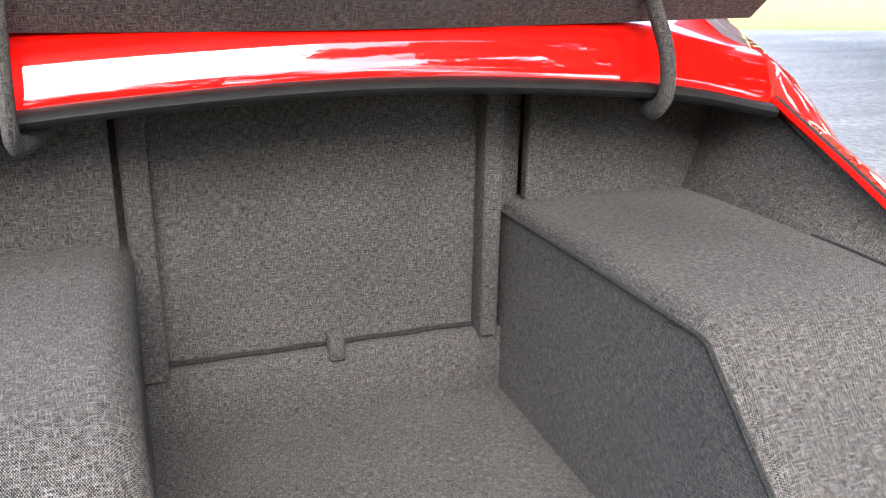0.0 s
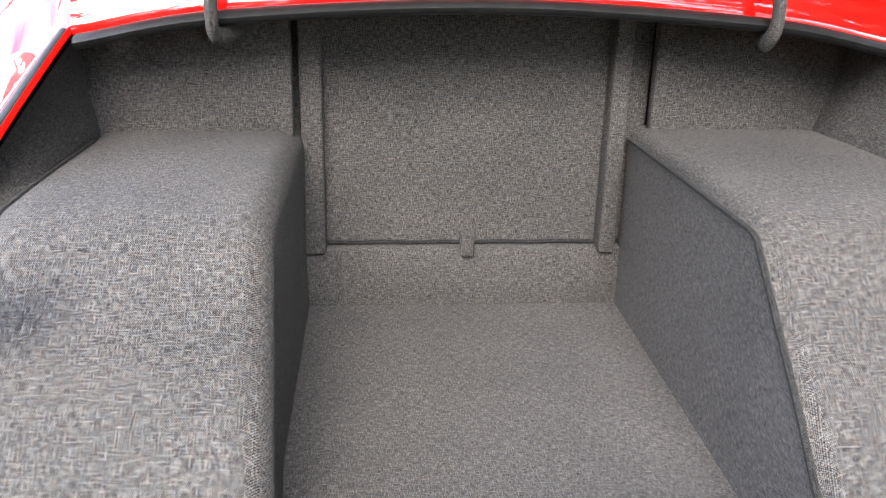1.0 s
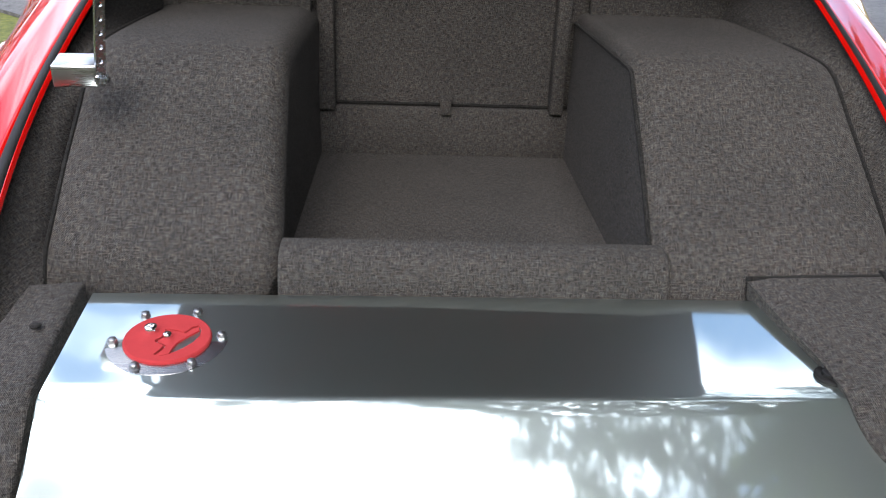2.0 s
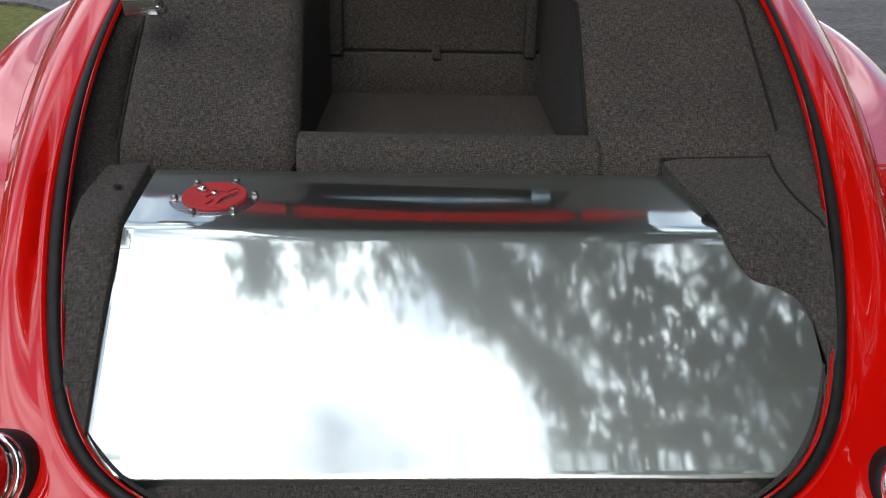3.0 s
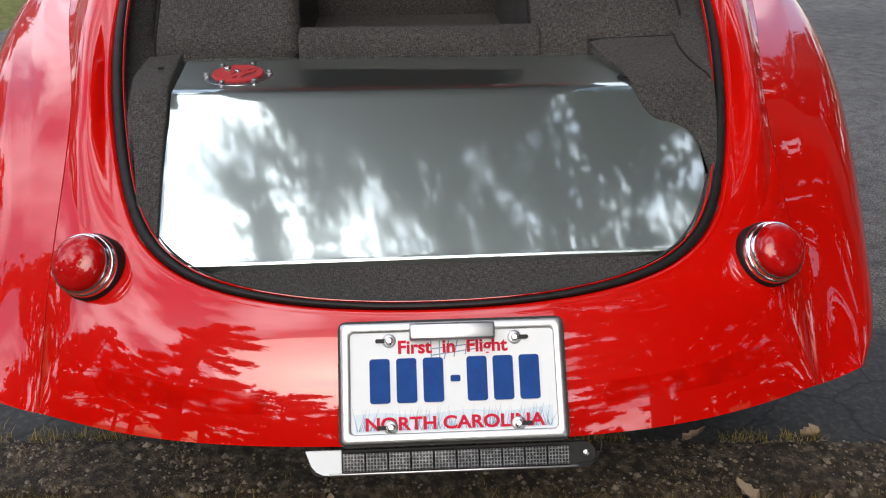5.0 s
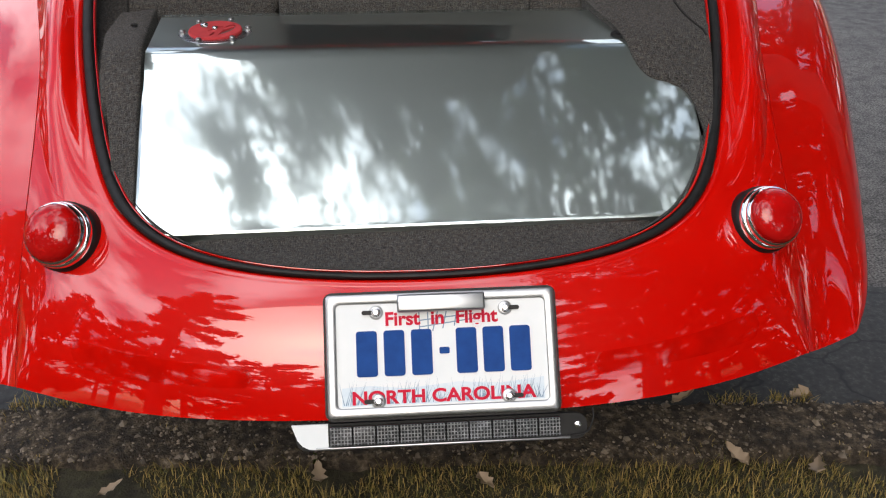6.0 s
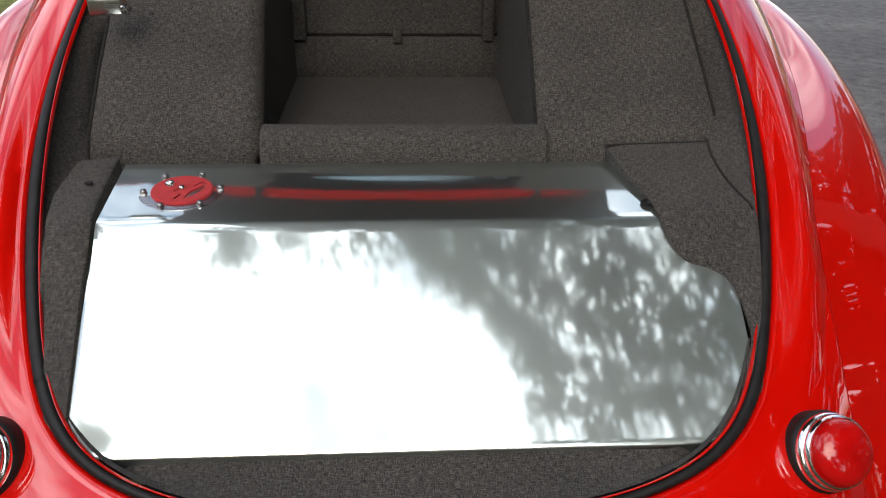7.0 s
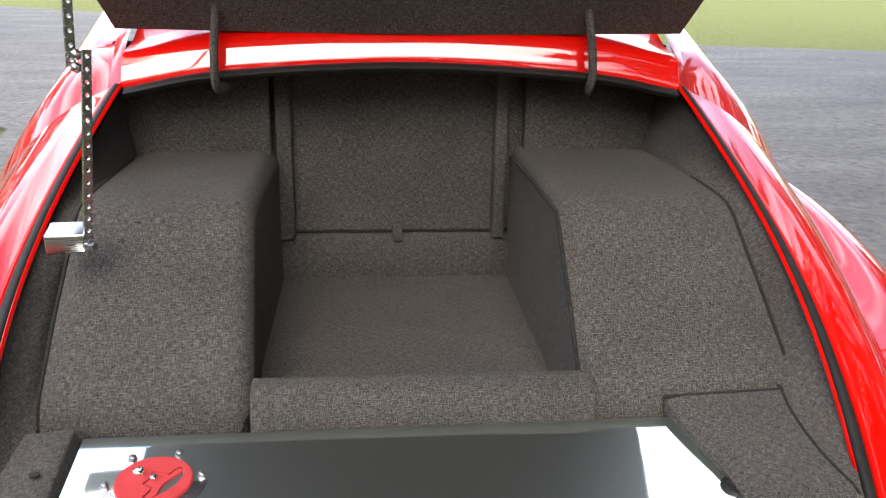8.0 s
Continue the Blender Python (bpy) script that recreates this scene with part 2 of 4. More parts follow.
def tube(bm, path, radius, sides=10, flat=1.0, up=Vector((0, 0, 1)), caps=True):
    """A round or flattened bar along a path; radius may be a list."""
    rows = []
    for i, p in enumerate(path):
        t = (path[min(i + 1, len(path) - 1)] - path[max(i - 1, 0)]).normalized()
        u = t.cross(up)
        u = (u if u.length > 1e-4 else t.cross(Vector((1, 0, 0)))).normalized()
        v = u.cross(t)
        r = radius[i] if isinstance(radius, (list, tuple)) else radius
        rows.append([p + r * (math.cos(a) * u + flat * math.sin(a) * v) for a in (2 * math.pi * k / sides for k in range(sides))])
    vs = grid(bm, rows, True)
    if caps:
        bm.faces.new(vs[0])
        bm.faces.new(vs[-1])
    return vs


def box(bm, lo, hi, m=None, bevel=0.0, segments=2):
    got = bmesh.ops.create_cube(bm, size=1)["verts"]
    for v in got:
        v.co = Vector([lo[i] + (v.co[i] + 0.5) * (hi[i] - lo[i]) for i in range(3)])
    if bevel:
        edges = list({e for v in got for e in v.link_edges})
        got = list({v for f in bmesh.ops.bevel(bm, geom=edges, offset=bevel, segments=segments, profile=0.5, affect="EDGES")["faces"] for v in f.verts} | {v for v in got if v.is_valid})
    if m:
        for v in got:
            v.co = m @ v.co
    return got


def turned(bm, profile, sides, m=None):
    """A body of revolution about z from (radius, height) pairs, closed at the ends."""
    m = m or Matrix()
    rows = [[m @ Vector((r * math.cos(a), r * math.sin(a), h)) for a in (2 * math.pi * k / sides for k in range(sides))] for r, h in profile]
    vs = grid(bm, rows, True)
    bm.faces.new(vs[0])
    bm.faces.new(vs[-1])


def frame_at(place, z_axis, x_hint):
    z = Vector(z_axis).normalized()
    y = z.cross(Vector(x_hint)).normalized()
    x = y.cross(z)
    m = Matrix((x, y, z)).transposed().to_4x4()
    m.translation = place
    return m


def plate_shape(bm, outline, thick, m):
    """A flat piece with the outline (x, y) in its own plane, thick along its z."""
    low = [bm.verts.new(m @ Vector((x, y, 0))) for x, y in outline]
    top = [bm.verts.new(m @ Vector((x, y, thick))) for x, y in outline]
    bm.faces.new(top)
    bm.faces.new(low[::-1])
    k = len(low)
    for i in range(k):
        bm.faces.new((low[i], low[(i + 1) % k], top[(i + 1) % k], top[i]))


def rounded(w, h, r, steps=5):
    out = []
    for cx, cy, a0 in ((w / 2 - r, h / 2 - r, 0), (-w / 2 + r, h / 2 - r, 90), (-w / 2 + r, -h / 2 + r, 180), (w / 2 - r, -h / 2 + r, 270)):
        out += [(cx + r * math.cos(radians(a0 + 90 * k / steps)), cy + r * math.sin(radians(a0 + 90 * k / steps))) for k in range(steps + 1)]
    return out


# ---------------------------------------------------------------- the car: lines of the body
CX = 0.008
car = tagged(new("car"), "red street rod coupe with its trunk lid open, parked on asphalt", "car")

RIM = [(0, .028, .525), (.15, .032, .528), (.29, .058, .541), (.38, .10, .562), (.435, .16, .594), (.47, .24, .640), (.505, .36, .708),
       (.535, .50, .788), (.55, .65, .874), (.548, .80, .958), (.525, .97, 1.052), (.495, 1.11, 1.130)]
EDGE = [(0, -.097, .365), (.15, -.095, .365), (.31, -.080, .364), (.46, -.042, .362), (.594, .018, .360), (.603, .142, .502), (.586, .335, .692),
        (.625, .48, .768), (.675, .64, .795), (.722, .79, .818), (.765, .96, .838), (.800, 1.13, .850)]
BULGE = [.012, .012, .015, .021, .026, .026, .024, .024, .030, .038, .044, .048]
SUB = 8
COUNT = (len(RIM) - 1) * SUB + 1


def halves(points):
    """Left end to right end through the middle, mirrored about the car's axis."""
    right = [Vector((CX + p[0], p[1], p[2])) for p in points]
    left = [Vector((2 * CX - p.x, p.y, p.z)) for p in right[:0:-1]]
    return left + right


def relaxed(points, span, passes=3):
    """The points with their run evened out; the ends stay."""
    n = len(points)
    for _ in range(passes):
        points = [sum((points[k + o] for o in range(-w, w + 1)), points[k] * 0) / (2 * w + 1) for k, w in ((k, min(span, k, n - 1 - k)) for k in range(n))]
    return points


rim = relaxed(halves(curve(RIM, COUNT)), 4)
# a true corner where the tail's lower edge meets the fender seam
edge = halves(relaxed(curve(EDGE[:5], 4 * SUB + 1), 3) + relaxed(curve(EDGE[4:], COUNT - 4 * SUB), 4)[1:])
bulge = [v.x for v in curve([(b, 0, 0) for b in BULGE], COUNT)]
bulge = relaxed(bulge[:0:-1] + bulge, 6)
frames = []
for i, p in enumerate(rim):
    t = (rim[min(i + 1, len(rim) - 1)] - rim[max(i - 1, 0)]).normalized()
    u = edge[i] - p
    u = (u - t * u.dot(t)).normalized()
    n = u.cross(t).normalized()
    if n.dot(Vector((0, -0.5, 0.8))) < 0:
        n = -n
    frames.append((t, u, n))
out_ways, up_ways = (relaxed([f[k] for f in frames], 5) for k in (1, 2))
frames = [(f[0], u.normalized(), n.normalized()) for f, u, n in zip(frames, out_ways, up_ways)]


def offset(i, out, up):
    return rim[i] + frames[i][1] * out + frames[i][2] * up


# width of the rubber seal, wider up the sides; place of the crease that runs from the fender's valley to the seal
seal = [.0100 + .0090 * max(0.0, min(1.0, (p.y - .03) / .14)) for p in rim]
crease = [min(1.0, max(0.0, (p.y - .16) / .20)) for p in rim]


def between(v, stops):
    """Straight-line values between (place, value) stops."""
    for (a, p), (b, q) in zip(stops, stops[1:]):
        if v <= b:
            return p + (q - p) * max(0.0, (v - a) / (b - a))
    return stops[-1][1]


# how full the section is on its inner and outer side: even at the tail, flat towards the fender's seam, falling away straight to the valley
inner_full = relaxed([between(p.y, [(-.02, 4.0), (.08, 4.4), (.30, 4.4), (.48, 3.6)]) for p in edge], 6)
outer_full = relaxed([between(p.y, [(-.02, 4.0), (.08, 1.6), (.30, 1.6), (.48, 1.5)]) for p in edge], 6)


def tail(i, s):
    """A point of the painted tail, s of the way from the seal to the edge."""
    a = offset(i, seal[i] + .0135, .008)
    h = bulge[i] * s * (1 - s) * (inner_full[i] * (1 - s) + outer_full[i] * s)
    c = crease[i]
    if 0 < c < 1:
        h -= .010 * math.sin(math.pi * c) * max(0.0, 1 - abs(s - c) / (c if s < c else 1 - c)) ** 1.15
    return a.lerp(edge[i], s) + frames[i][2] * h


# outer skin round the opening, and the deck above it
bm = bmesh.new()
rows = []
for i in range(len(rim)):
    w = seal[i]
    fold = -.016 if 13 < i < len(rim) - 14 else -.003
    row = [offset(i, w + .003, fold), offset(i, w + .0035, .002), offset(i, w + .005, .006), offset(i, w + .0085, .008)]
    c = min(.93, max(.07, crease[i]))
    for k in range(12):
        row.append(tail(i, c * (1 - (1 - k / 12) ** 1.5)))
    for k in range(13):
        row.append(tail(i, c + (1 - c) * (k / 12) ** 1.5))
    b = edge[i]
    tuck = max(0.0, min(1.0, (0.62 - abs(edge[i].x - CX)) / 0.06)) if edge[i].z < 0.45 else 0.0
    row.append(b + Vector((0, .006 + .012 * tuck, -.006 - .004 * tuck)))
    row.append(b + Vector((0, .03 + .03 * tuck, -.004 - .004 * tuck)))
    rows.append(row)
grid(bm, rows)
body_rows = rows
part("body_shell", bm, PAINT, car, "glossy red painted rear body panel")

# deck above the opening, with the quarter panels beside it
LIP = curve([(-.495, 1.11, 1.130), (-.33, 1.122, 1.158), (0, 1.132, 1.174), (.33, 1.122, 1.158), (.495, 1.11, 1.130)], 41)
bm = bmesh.new()
rows = []
for p in LIP:
    q = Vector((CX + p.x, p.y, p.z))
    row = [q + Vector((0, .012, -.016)), q + Vector((0, .0, -.006)), q, q + Vector((0, .002, .006))]
    row += [q + Vector((0, y, z)) for y, z in ((.0035, .0105), (.0070, .0195), (.0108, .0285), (.0150, .0375), (.0215, .0455), (.036, .0510))]
    for k in range(1, 10):
        s = k / 9
        row.append(q + Vector((p.x * 0.02 * s, .060 + .40 * s, .046 + .15 * s)))
    rows.append(row)
grid(bm, rows)
part("deck_panel", bm, PAINT, car, "glossy red deck above the trunk opening")
for side in (-1, 1):
    base = body_rows[-1 if side > 0 else 0][3:29]
    bm = bmesh.new()
    rows = []
    for k in range(12):
        s = k / 11
        row = [Vector((CX + side * (.495 + .01 * s), 1.112 + .45 * s, 1.133 + .045 * min(1, s * 7.5) + .15 * s))]
        for j, p in enumerate(base):
            f = j / 25
            row.append(p + Vector((side * (.008 + .012 * f) * s, .45 * s, (.045 * min(1, s * 5) + .15 * s) * (1 - f) ** 1.2 + .01 * s)))
        rows.append(row)
    grid(bm, rows)
    part("quarter_panel", bm, PAINT, car, "glossy red upper quarter panel")

# inner painted lip and rubber seal of the opening
bm = bmesh.new()
grid(bm, [[offset(i, .0000, -.0030), offset(i, -.0003, .001), offset(i, .0004, .0030), offset(i, .0014, .0030), offset(i, .002, -.004), offset(i, seal[i] + .003, -.012 if 13 < i < len(rim) - 14 else -.005)] for i in range(len(rim))])
part("trunk_gutter", bm, PAINT, car, "red painted inner lip of the trunk opening")
bm = bmesh.new()
prof = [(.003, -.004), (.0035, .003), (.006, .0065), (.011, .008), (.017, .0075), (.021, .004), (.0225, -.004), (.012, -.010)]
grid(bm, [[offset(i, .003 + (a - .003) * seal[i] / .0195, b) for a, b in prof] for i in range(len(rim))])
part("weatherstrip", bm, RUBBER, car, "black rubber weatherstrip round the trunk opening")
for i in (min(range(len(rim)), key=lambda k: (rim[k] - Vector((CX + s * .455, .205, .62))).length) for s in (-1, 1)):
    bm = bmesh.new()
    sleeve = [[offset(i, .003 + (a - .003) * seal[i] / .0195, b * 1.0 + .0012) for a, b in prof], [offset(i + 1, .003 + (a - .003) * seal[i] / .0195, b * 1.0 + .0012) for a, b in prof]]
    grid(bm, [sleeve[0], [p.lerp(q, .35) for p, q in zip(*sleeve)]])
    part("seal_joint", bm, RUBBER, car, "short joint sleeve on the weatherstrip")
bm = bmesh.new()
grid(bm, [[Vector((CX + p.x * .985, p.y + a, p.z + b)) for a, b in ((.003, -.005), (-.012, -.005), (-.021, -.008), (-.025, -.013), (-.022, -.019), (-.010, -.022), (.004, -.022), (.012, -.018))] for p in LIP])
part("weatherstrip", bm, RUBBER, car, "black rubber weatherstrip under the deck lip")
# fenders
SEAM = [(.594, .018, .36), (.598, .05, .402), (.602, .09, .447), (.603, .142, .502), (.601, .205, .565), (.592, .29, .648), (.592, .385, .738),
         (.625, .48, .768), (.675, .64, .795), (.722, .79, .818), (.765, .96, .838), (.8, 1.13, .85), (.82, 1.35, .855), (.83, 1.56, .85)]  # where the fender meets the body
LOWER = [(.7, .075, .354), (.732, .115, .35), (.758, .17, .346), (.78, .24, .342), (.8, .32, .338), (.82, .41, .335), (.842, .5, .332),
         (.868, .6, .33), (.9, .74, .33), (.93, .88, .33), (.955, 1.03, .33), (.97, 1.2, .33), (.975, 1.4, .33), (.975, 1.58, .33)]  # its lower edge
LEAVE = [(.05, .02, 0), (.07, .025, 0), (.09, .035, -.005), (.1, .05, -.01), (.11, .06, -.02), (.12, .05, -.02), (.13, .03, -.02),
         (.12, .02, .015), (.1, .01, .055), (.08, 0, .095), (.06, 0, .12), (.06, 0, .12), (.06, 0, .11), (.06, 0, .1)]  # how its section leaves the seam
MEET = [(-.01, -.01, .002), (.01, -.03, .03), (.025, -.04, .06), (.04, -.045, .1), (.05, -.04, .15), (.06, -.04, .22), (.06, -.035, .29),
         (.05, -.03, .34), (.04, -.02, .4), (.03, 0, .44), (.02, 0, .47), (.02, 0, .48), (.02, 0, .48), (.02, 0, .48)]  # and comes down to the edge
for side in (-1, 1):
    inner, outer, leave, meet = (curve(line, 79) for line in (SEAM, LOWER, LEAVE, MEET))
    run = [p - Vector((CX, 0, 0)) for p in edge[COUNT - 1 + 4 * SUB:]]
    for k, a in enumerate(inner):
        for p, q in zip(run, run[1:]):
            if p.y <= a.y <= q.y:
                inner[k] = p.lerp(q, (a.y - p.y) / (q.y - p.y))
    bm = bmesh.new()
    rows = []
    flows = []
    for a, b, p in zip(inner, outer, leave):
        # below the valley the fender carries on the curve of the tail across the seam
        i = min(range(COUNT - 1, len(edge)), key=lambda k: (edge[k] - Vector((CX + a.x, a.y, a.z))).length)
        n = frames[i][2]
        d = (edge[i] - tail(i, .96)).normalized()
        c = b - a
        flow = c - n * c.dot(n)
        up = max(0.0, min(1.0, (a.y - .34) / .3))
        flow = (flow.normalized() + n * (max(-.9, d.dot(n) * 1.05) * (1 - up) + .38 * up)).normalized() * c.length * .42
        flows.append(flow.lerp(p, max(0.0, min(1.0, (a.y - .6) / .6))))
    for _ in range(3):
        flows = [sum((flows[max(0, min(len(flows) - 1, k + o))] for o in range(-4, 5)), Vector()) / 9 for k in range(len(flows))]
    for a, b, p, q in zip(inner, outer, flows, meet):
        gap = p.normalized() * (.0006 + .0024 * max(0.0, min(1.0, (.40 - a.y) / .06)))
        sink = max(.05, min(1.0, (a.z - .36) / .05))
        row = [a + gap + Vector((-.006, .012, -.03 * sink)), a + gap + Vector((-.0006, .004, -.003))]
        for k in range(25):
            s = k / 24
            row.append((a + gap) * (1 - s) ** 3 + (a + p) * 3 * s * (1 - s) ** 2 + (b + q) * 3 * s * s * (1 - s) + b * s ** 3)
        row += [b + Vector((-.008, .008, -.006)), b + Vector((-.05, .03, -.002))]
        rows.append(row)
    columns = [relaxed(list(col), 0 if j < 3 else min(5, j - 2), 4) for j, col in enumerate(zip(*rows))]
    rows = [[Vector((CX + side * v.x, v.y, v.z)) for v in row] for row in zip(*columns)]
    grid(bm, rows)
    part("fender", bm, PAINT, car, "rounded red rear fender")
    bm = bmesh.new()
    tube(bm, [Vector((CX + side * (v.x + .0010), v.y + .0034, v.z - .0042)) for v in inner if v.y < .40], .0014, 8)
    part("fender_welt", bm, PAINT, car, "thin red bead along the fender seam")

# bulkhead that closes the shell in front of the trunk
bm = bmesh.new()
box(bm, (-.50, 1.52, .34), (.516, 1.54, 1.30))
part("bulkhead", bm, CARPET_DARK, car, "plain dark cabin bulkhead")
# underside
bm = bmesh.new()
box(bm, (-.58, .06, .345), (.59, 1.53, .355))
part("underbody", bm, RUBBER, car, "dark underside of the body")

TYRE = make_soil("tyre_rubber", [(0.3, (0.012, 0.012, 0.012)), (0.7, (0.03, 0.03, 0.03))], 30, .002)
for side in (-1, 1):
    wheel = new("wheel")
    wheel.parent = car
    m = frame_at((CX + side * .70, .98, .315), (side, 0, 0), (0, 0, 1))
    bm = bmesh.new()
    turned(bm, [(.19, -.09), (.25, -.105), (.30, -.10), (.314, -.07), (.315, 0), (.314, .07), (.30, .10), (.25, .105), (.19, .09)], 40, m)
    part("tyre", bm, TYRE, wheel, "black rear tyre")
    bm = bmesh.new()
    turned(bm, [(.19, -.09), (.185, .085), (.17, .07), (.05, .05), (.03, .06)], 32, m)
    part("rim", bm, ALLOY, wheel, "alloy wheel rim")

# ---------------------------------------------------------------- trunk lining
WALL = 1.258
bm = bmesh.new()
box(bm, (-.246, .60, .69), (.246, WALL + .03, .712))
part("trunk_floor", bm, CARPET, car, "grey woven cloth trunk floor")
bm = bmesh.new()
box(bm, (-.25, WALL, .70), (.24, WALL + .05, .803), bevel=.004)
part("kick_panel", bm, CARPET, car, "grey cloth covered lower back panel")
bm = bmesh.new()
box(bm, (-.26, WALL + .020, .79), (.25, WALL + .04, 1.228))
part("back_panel", bm, CARPET, car, "grey cloth covered back panel")
for x0, x1 in ((-.242, -.212), (.189, .214)):
    bm = bmesh.new()
    box(bm, (x0, WALL - .014, .799), (x1, WALL + .03, 1.175), bevel=.004)
    part("trim_strip", bm, CARPET, car, "upright cloth covered trim strip")
bm = bmesh.new()
box(bm, (-.016, WALL - .010, .792), (.004, WALL + .019, .826), bevel=.004)
part("pull_tab", bm, CARPET, car, "small cloth pull tab")
# dark tube that draws the shadow line on the kick panel's ledge
bm = bmesh.new()
tube(bm, [Vector((-.236 + .47 * k / 20, WALL + .017, .8075 + .0008 * math.sin(k * 1.7))) for k in range(21)], .0035, 6)
part("seam_shade_line", bm, CARPET_DARK, car, "dark strip for the shade under the back panel")

# padded sill across the front of the trunk well
bm = bmesh.new()
sill = [(.645, .70), (.645, .788), (.640, .800), (.628, .806), (.612, .8065), (.598, .803), (.588, .796), (.582, .786), (.579, .774), (.577, .760), (.576, .735)]
ends = [(-.2235, .011), (-.2228, .005), (-.2205, .0015), (-.216, 0), (-.1, 0), (0, 0), (.1, 0), (.2325, 0), (.237, .0015), (.2393, .005), (.240, .011)]
grid(bm, [[Vector((x, y + d, z - d * .6)) for y, z in sill] for x, d in ends])
part("sill_roll", bm, CARPET, car, "padded grey cloth sill roll")


def lean(side, y, z):
    """How far the padded edge of the wheel box leans over the well, more towards its foot."""
    return .016 * max(0.0, min(1.0, (.985 - z) / .19)) if side < 0 and y < .86 and z > .75 else 0.0


def wheel_box(side, x_in, x_out, knee, r, spread):
    """Cloth covered wheel box: flat top, rounded knee and a long rear slope; r rounds its edge towards the well."""
    prof = [(WALL + .02, .70), (WALL + .02, .94), (WALL + .02, .985), (1.18, .990), (1.05, .993), (.95, .994)]
    prof += [(knee + .06, .993), (knee + .03, .989), (knee + .006, .979), (knee - .014, .963), (knee - .05, .932)]
    prof += [(.70, .873), (.65, .830), (.612, .797), (.600, .780), (.595, .74), (.594, .70)]
    n = len(prof)
    normals = []
    for k in range(n):
        a, b = prof[max(k - 1, 0)], prof[min(k + 1, n - 1)]
        ny, nz = a[1] - b[1], b[0] - a[0]
        ln = math.hypot(ny, nz)
        ny, nz = ny / ln, nz / ln
        normals.append((-abs(ny) if k > 5 else 0.0, abs(nz)))
    bm = bmesh.new()
    rows = []
    for f in range(90, -1, -15):
        sink = r * (1 - math.cos(radians(f)))
        row = []
        for k, (y, z) in enumerate(prof):
            w = 0.0 if k in (0, 1) or k >= n - 2 else 1.0
            row.append(Vector((x_in + lean(side, y, z) + side * r * (1 - math.sin(radians(f))), y - normals[k][0] * sink * w, z - normals[k][1] * sink * w)))
        rows.append(row)
    span = x_out - x_in - side * r
    for f in (.12, .3, .5, .7, .86, .94, .98, 1.0):
        row = []
        for k, (y, z) in enumerate(prof):
            flare = spread * max(0.0, (.985 - z) / .2) * f if 2 < k < n - 2 else 0.0
            drop = .010 * max(0.0, (f - .86) / .14) ** 2 if 2 < k < n - 2 else 0.0
            row.append(Vector((x_in + lean(side, y, z) * (1 - f) + side * (r + flare) + span * f, y - normals[k][0] * drop, z - normals[k][1] * drop)))
        rows.append(row)
    if side < 0:
        # the cover runs on down to the floor of the well
        edge_row = [p for p in rows[0] if p.z > .72]
        foot = [Vector((x_in + .016 * max(0.0, min(1.0, (.86 - p.y) / .2)) - .002, p.y, .705)) for p in edge_row]
        grid(bm, [edge_row, [a.lerp(b, .5) + Vector((-.003, 0, 0)) for a, b in zip(edge_row, foot)], foot])
    grid(bm, rows)
    bmesh.ops.remove_doubles(bm, verts=bm.verts, dist=.0003)
    part("wheel_box", bm, CARPET, car, "grey cloth covered wheel box")
    bm = bmesh.new()
    tube(bm, [p + Vector((side * .001, 0, .001)) for p in rows[-1][3:-1]], .003, 6)
    part("seam_shade_line", bm, CARPET_DARK, car, "dark seam beside the wheel box")


def well_side(side, x, knee):
    """Flat side of the trunk well, its upper edge piped."""
    inset = [(WALL + .01, .70), (WALL + .01, .966), (1.05, .972), (knee + .012, .976), (knee, .973), (knee - .012, .962), (.70, .862), (.645, .808), (.638, .795), (.625, .70)]
    bm = bmesh.new()
    low = [bm.verts.new((x + lean(side, y, z) - side * .004, y, z)) for y, z in inset]
    top = [bm.verts.new((x + lean(side, y, z) + side * .012, y, z)) for y, z in inset]
    bm.faces.new(low)
    bm.faces.new(top[::-1])
    for i in range(len(low)):
        bm.faces.new((low[i], low[(i + 1) % len(low)], top[(i + 1) % len(low)], top[i]))
    part("well_side", bm, CARPET, car, "flat cloth covered side of the trunk well", smooth=False)
    bm = bmesh.new()
    tube(bm, [Vector((x - side * .003, y, z)) for y, z in inset[1:]], .0035, 6, up=Vector((1, 0, 0)))
    part("piping", bm, CARPET_DARK, car, "dark piped seam")


well_side(1, .229, .826)
wheel_box(1, .230, .508, .822, .022, .024)
wheel_box(-1, -.238, -.498, .828, .034, .0)
# shelf backs over the wheel boxes
for x0, x1, y in ((.247, .520, 1.243), (-.525, -.249, 1.215)):
    bm = bmesh.new()
    box(bm, (x0, y, .96), (x1, y + .02, 1.192), bevel=.003)
    part("shelf_back", bm, CARPET, car, "cloth covered panel above the wheel box")

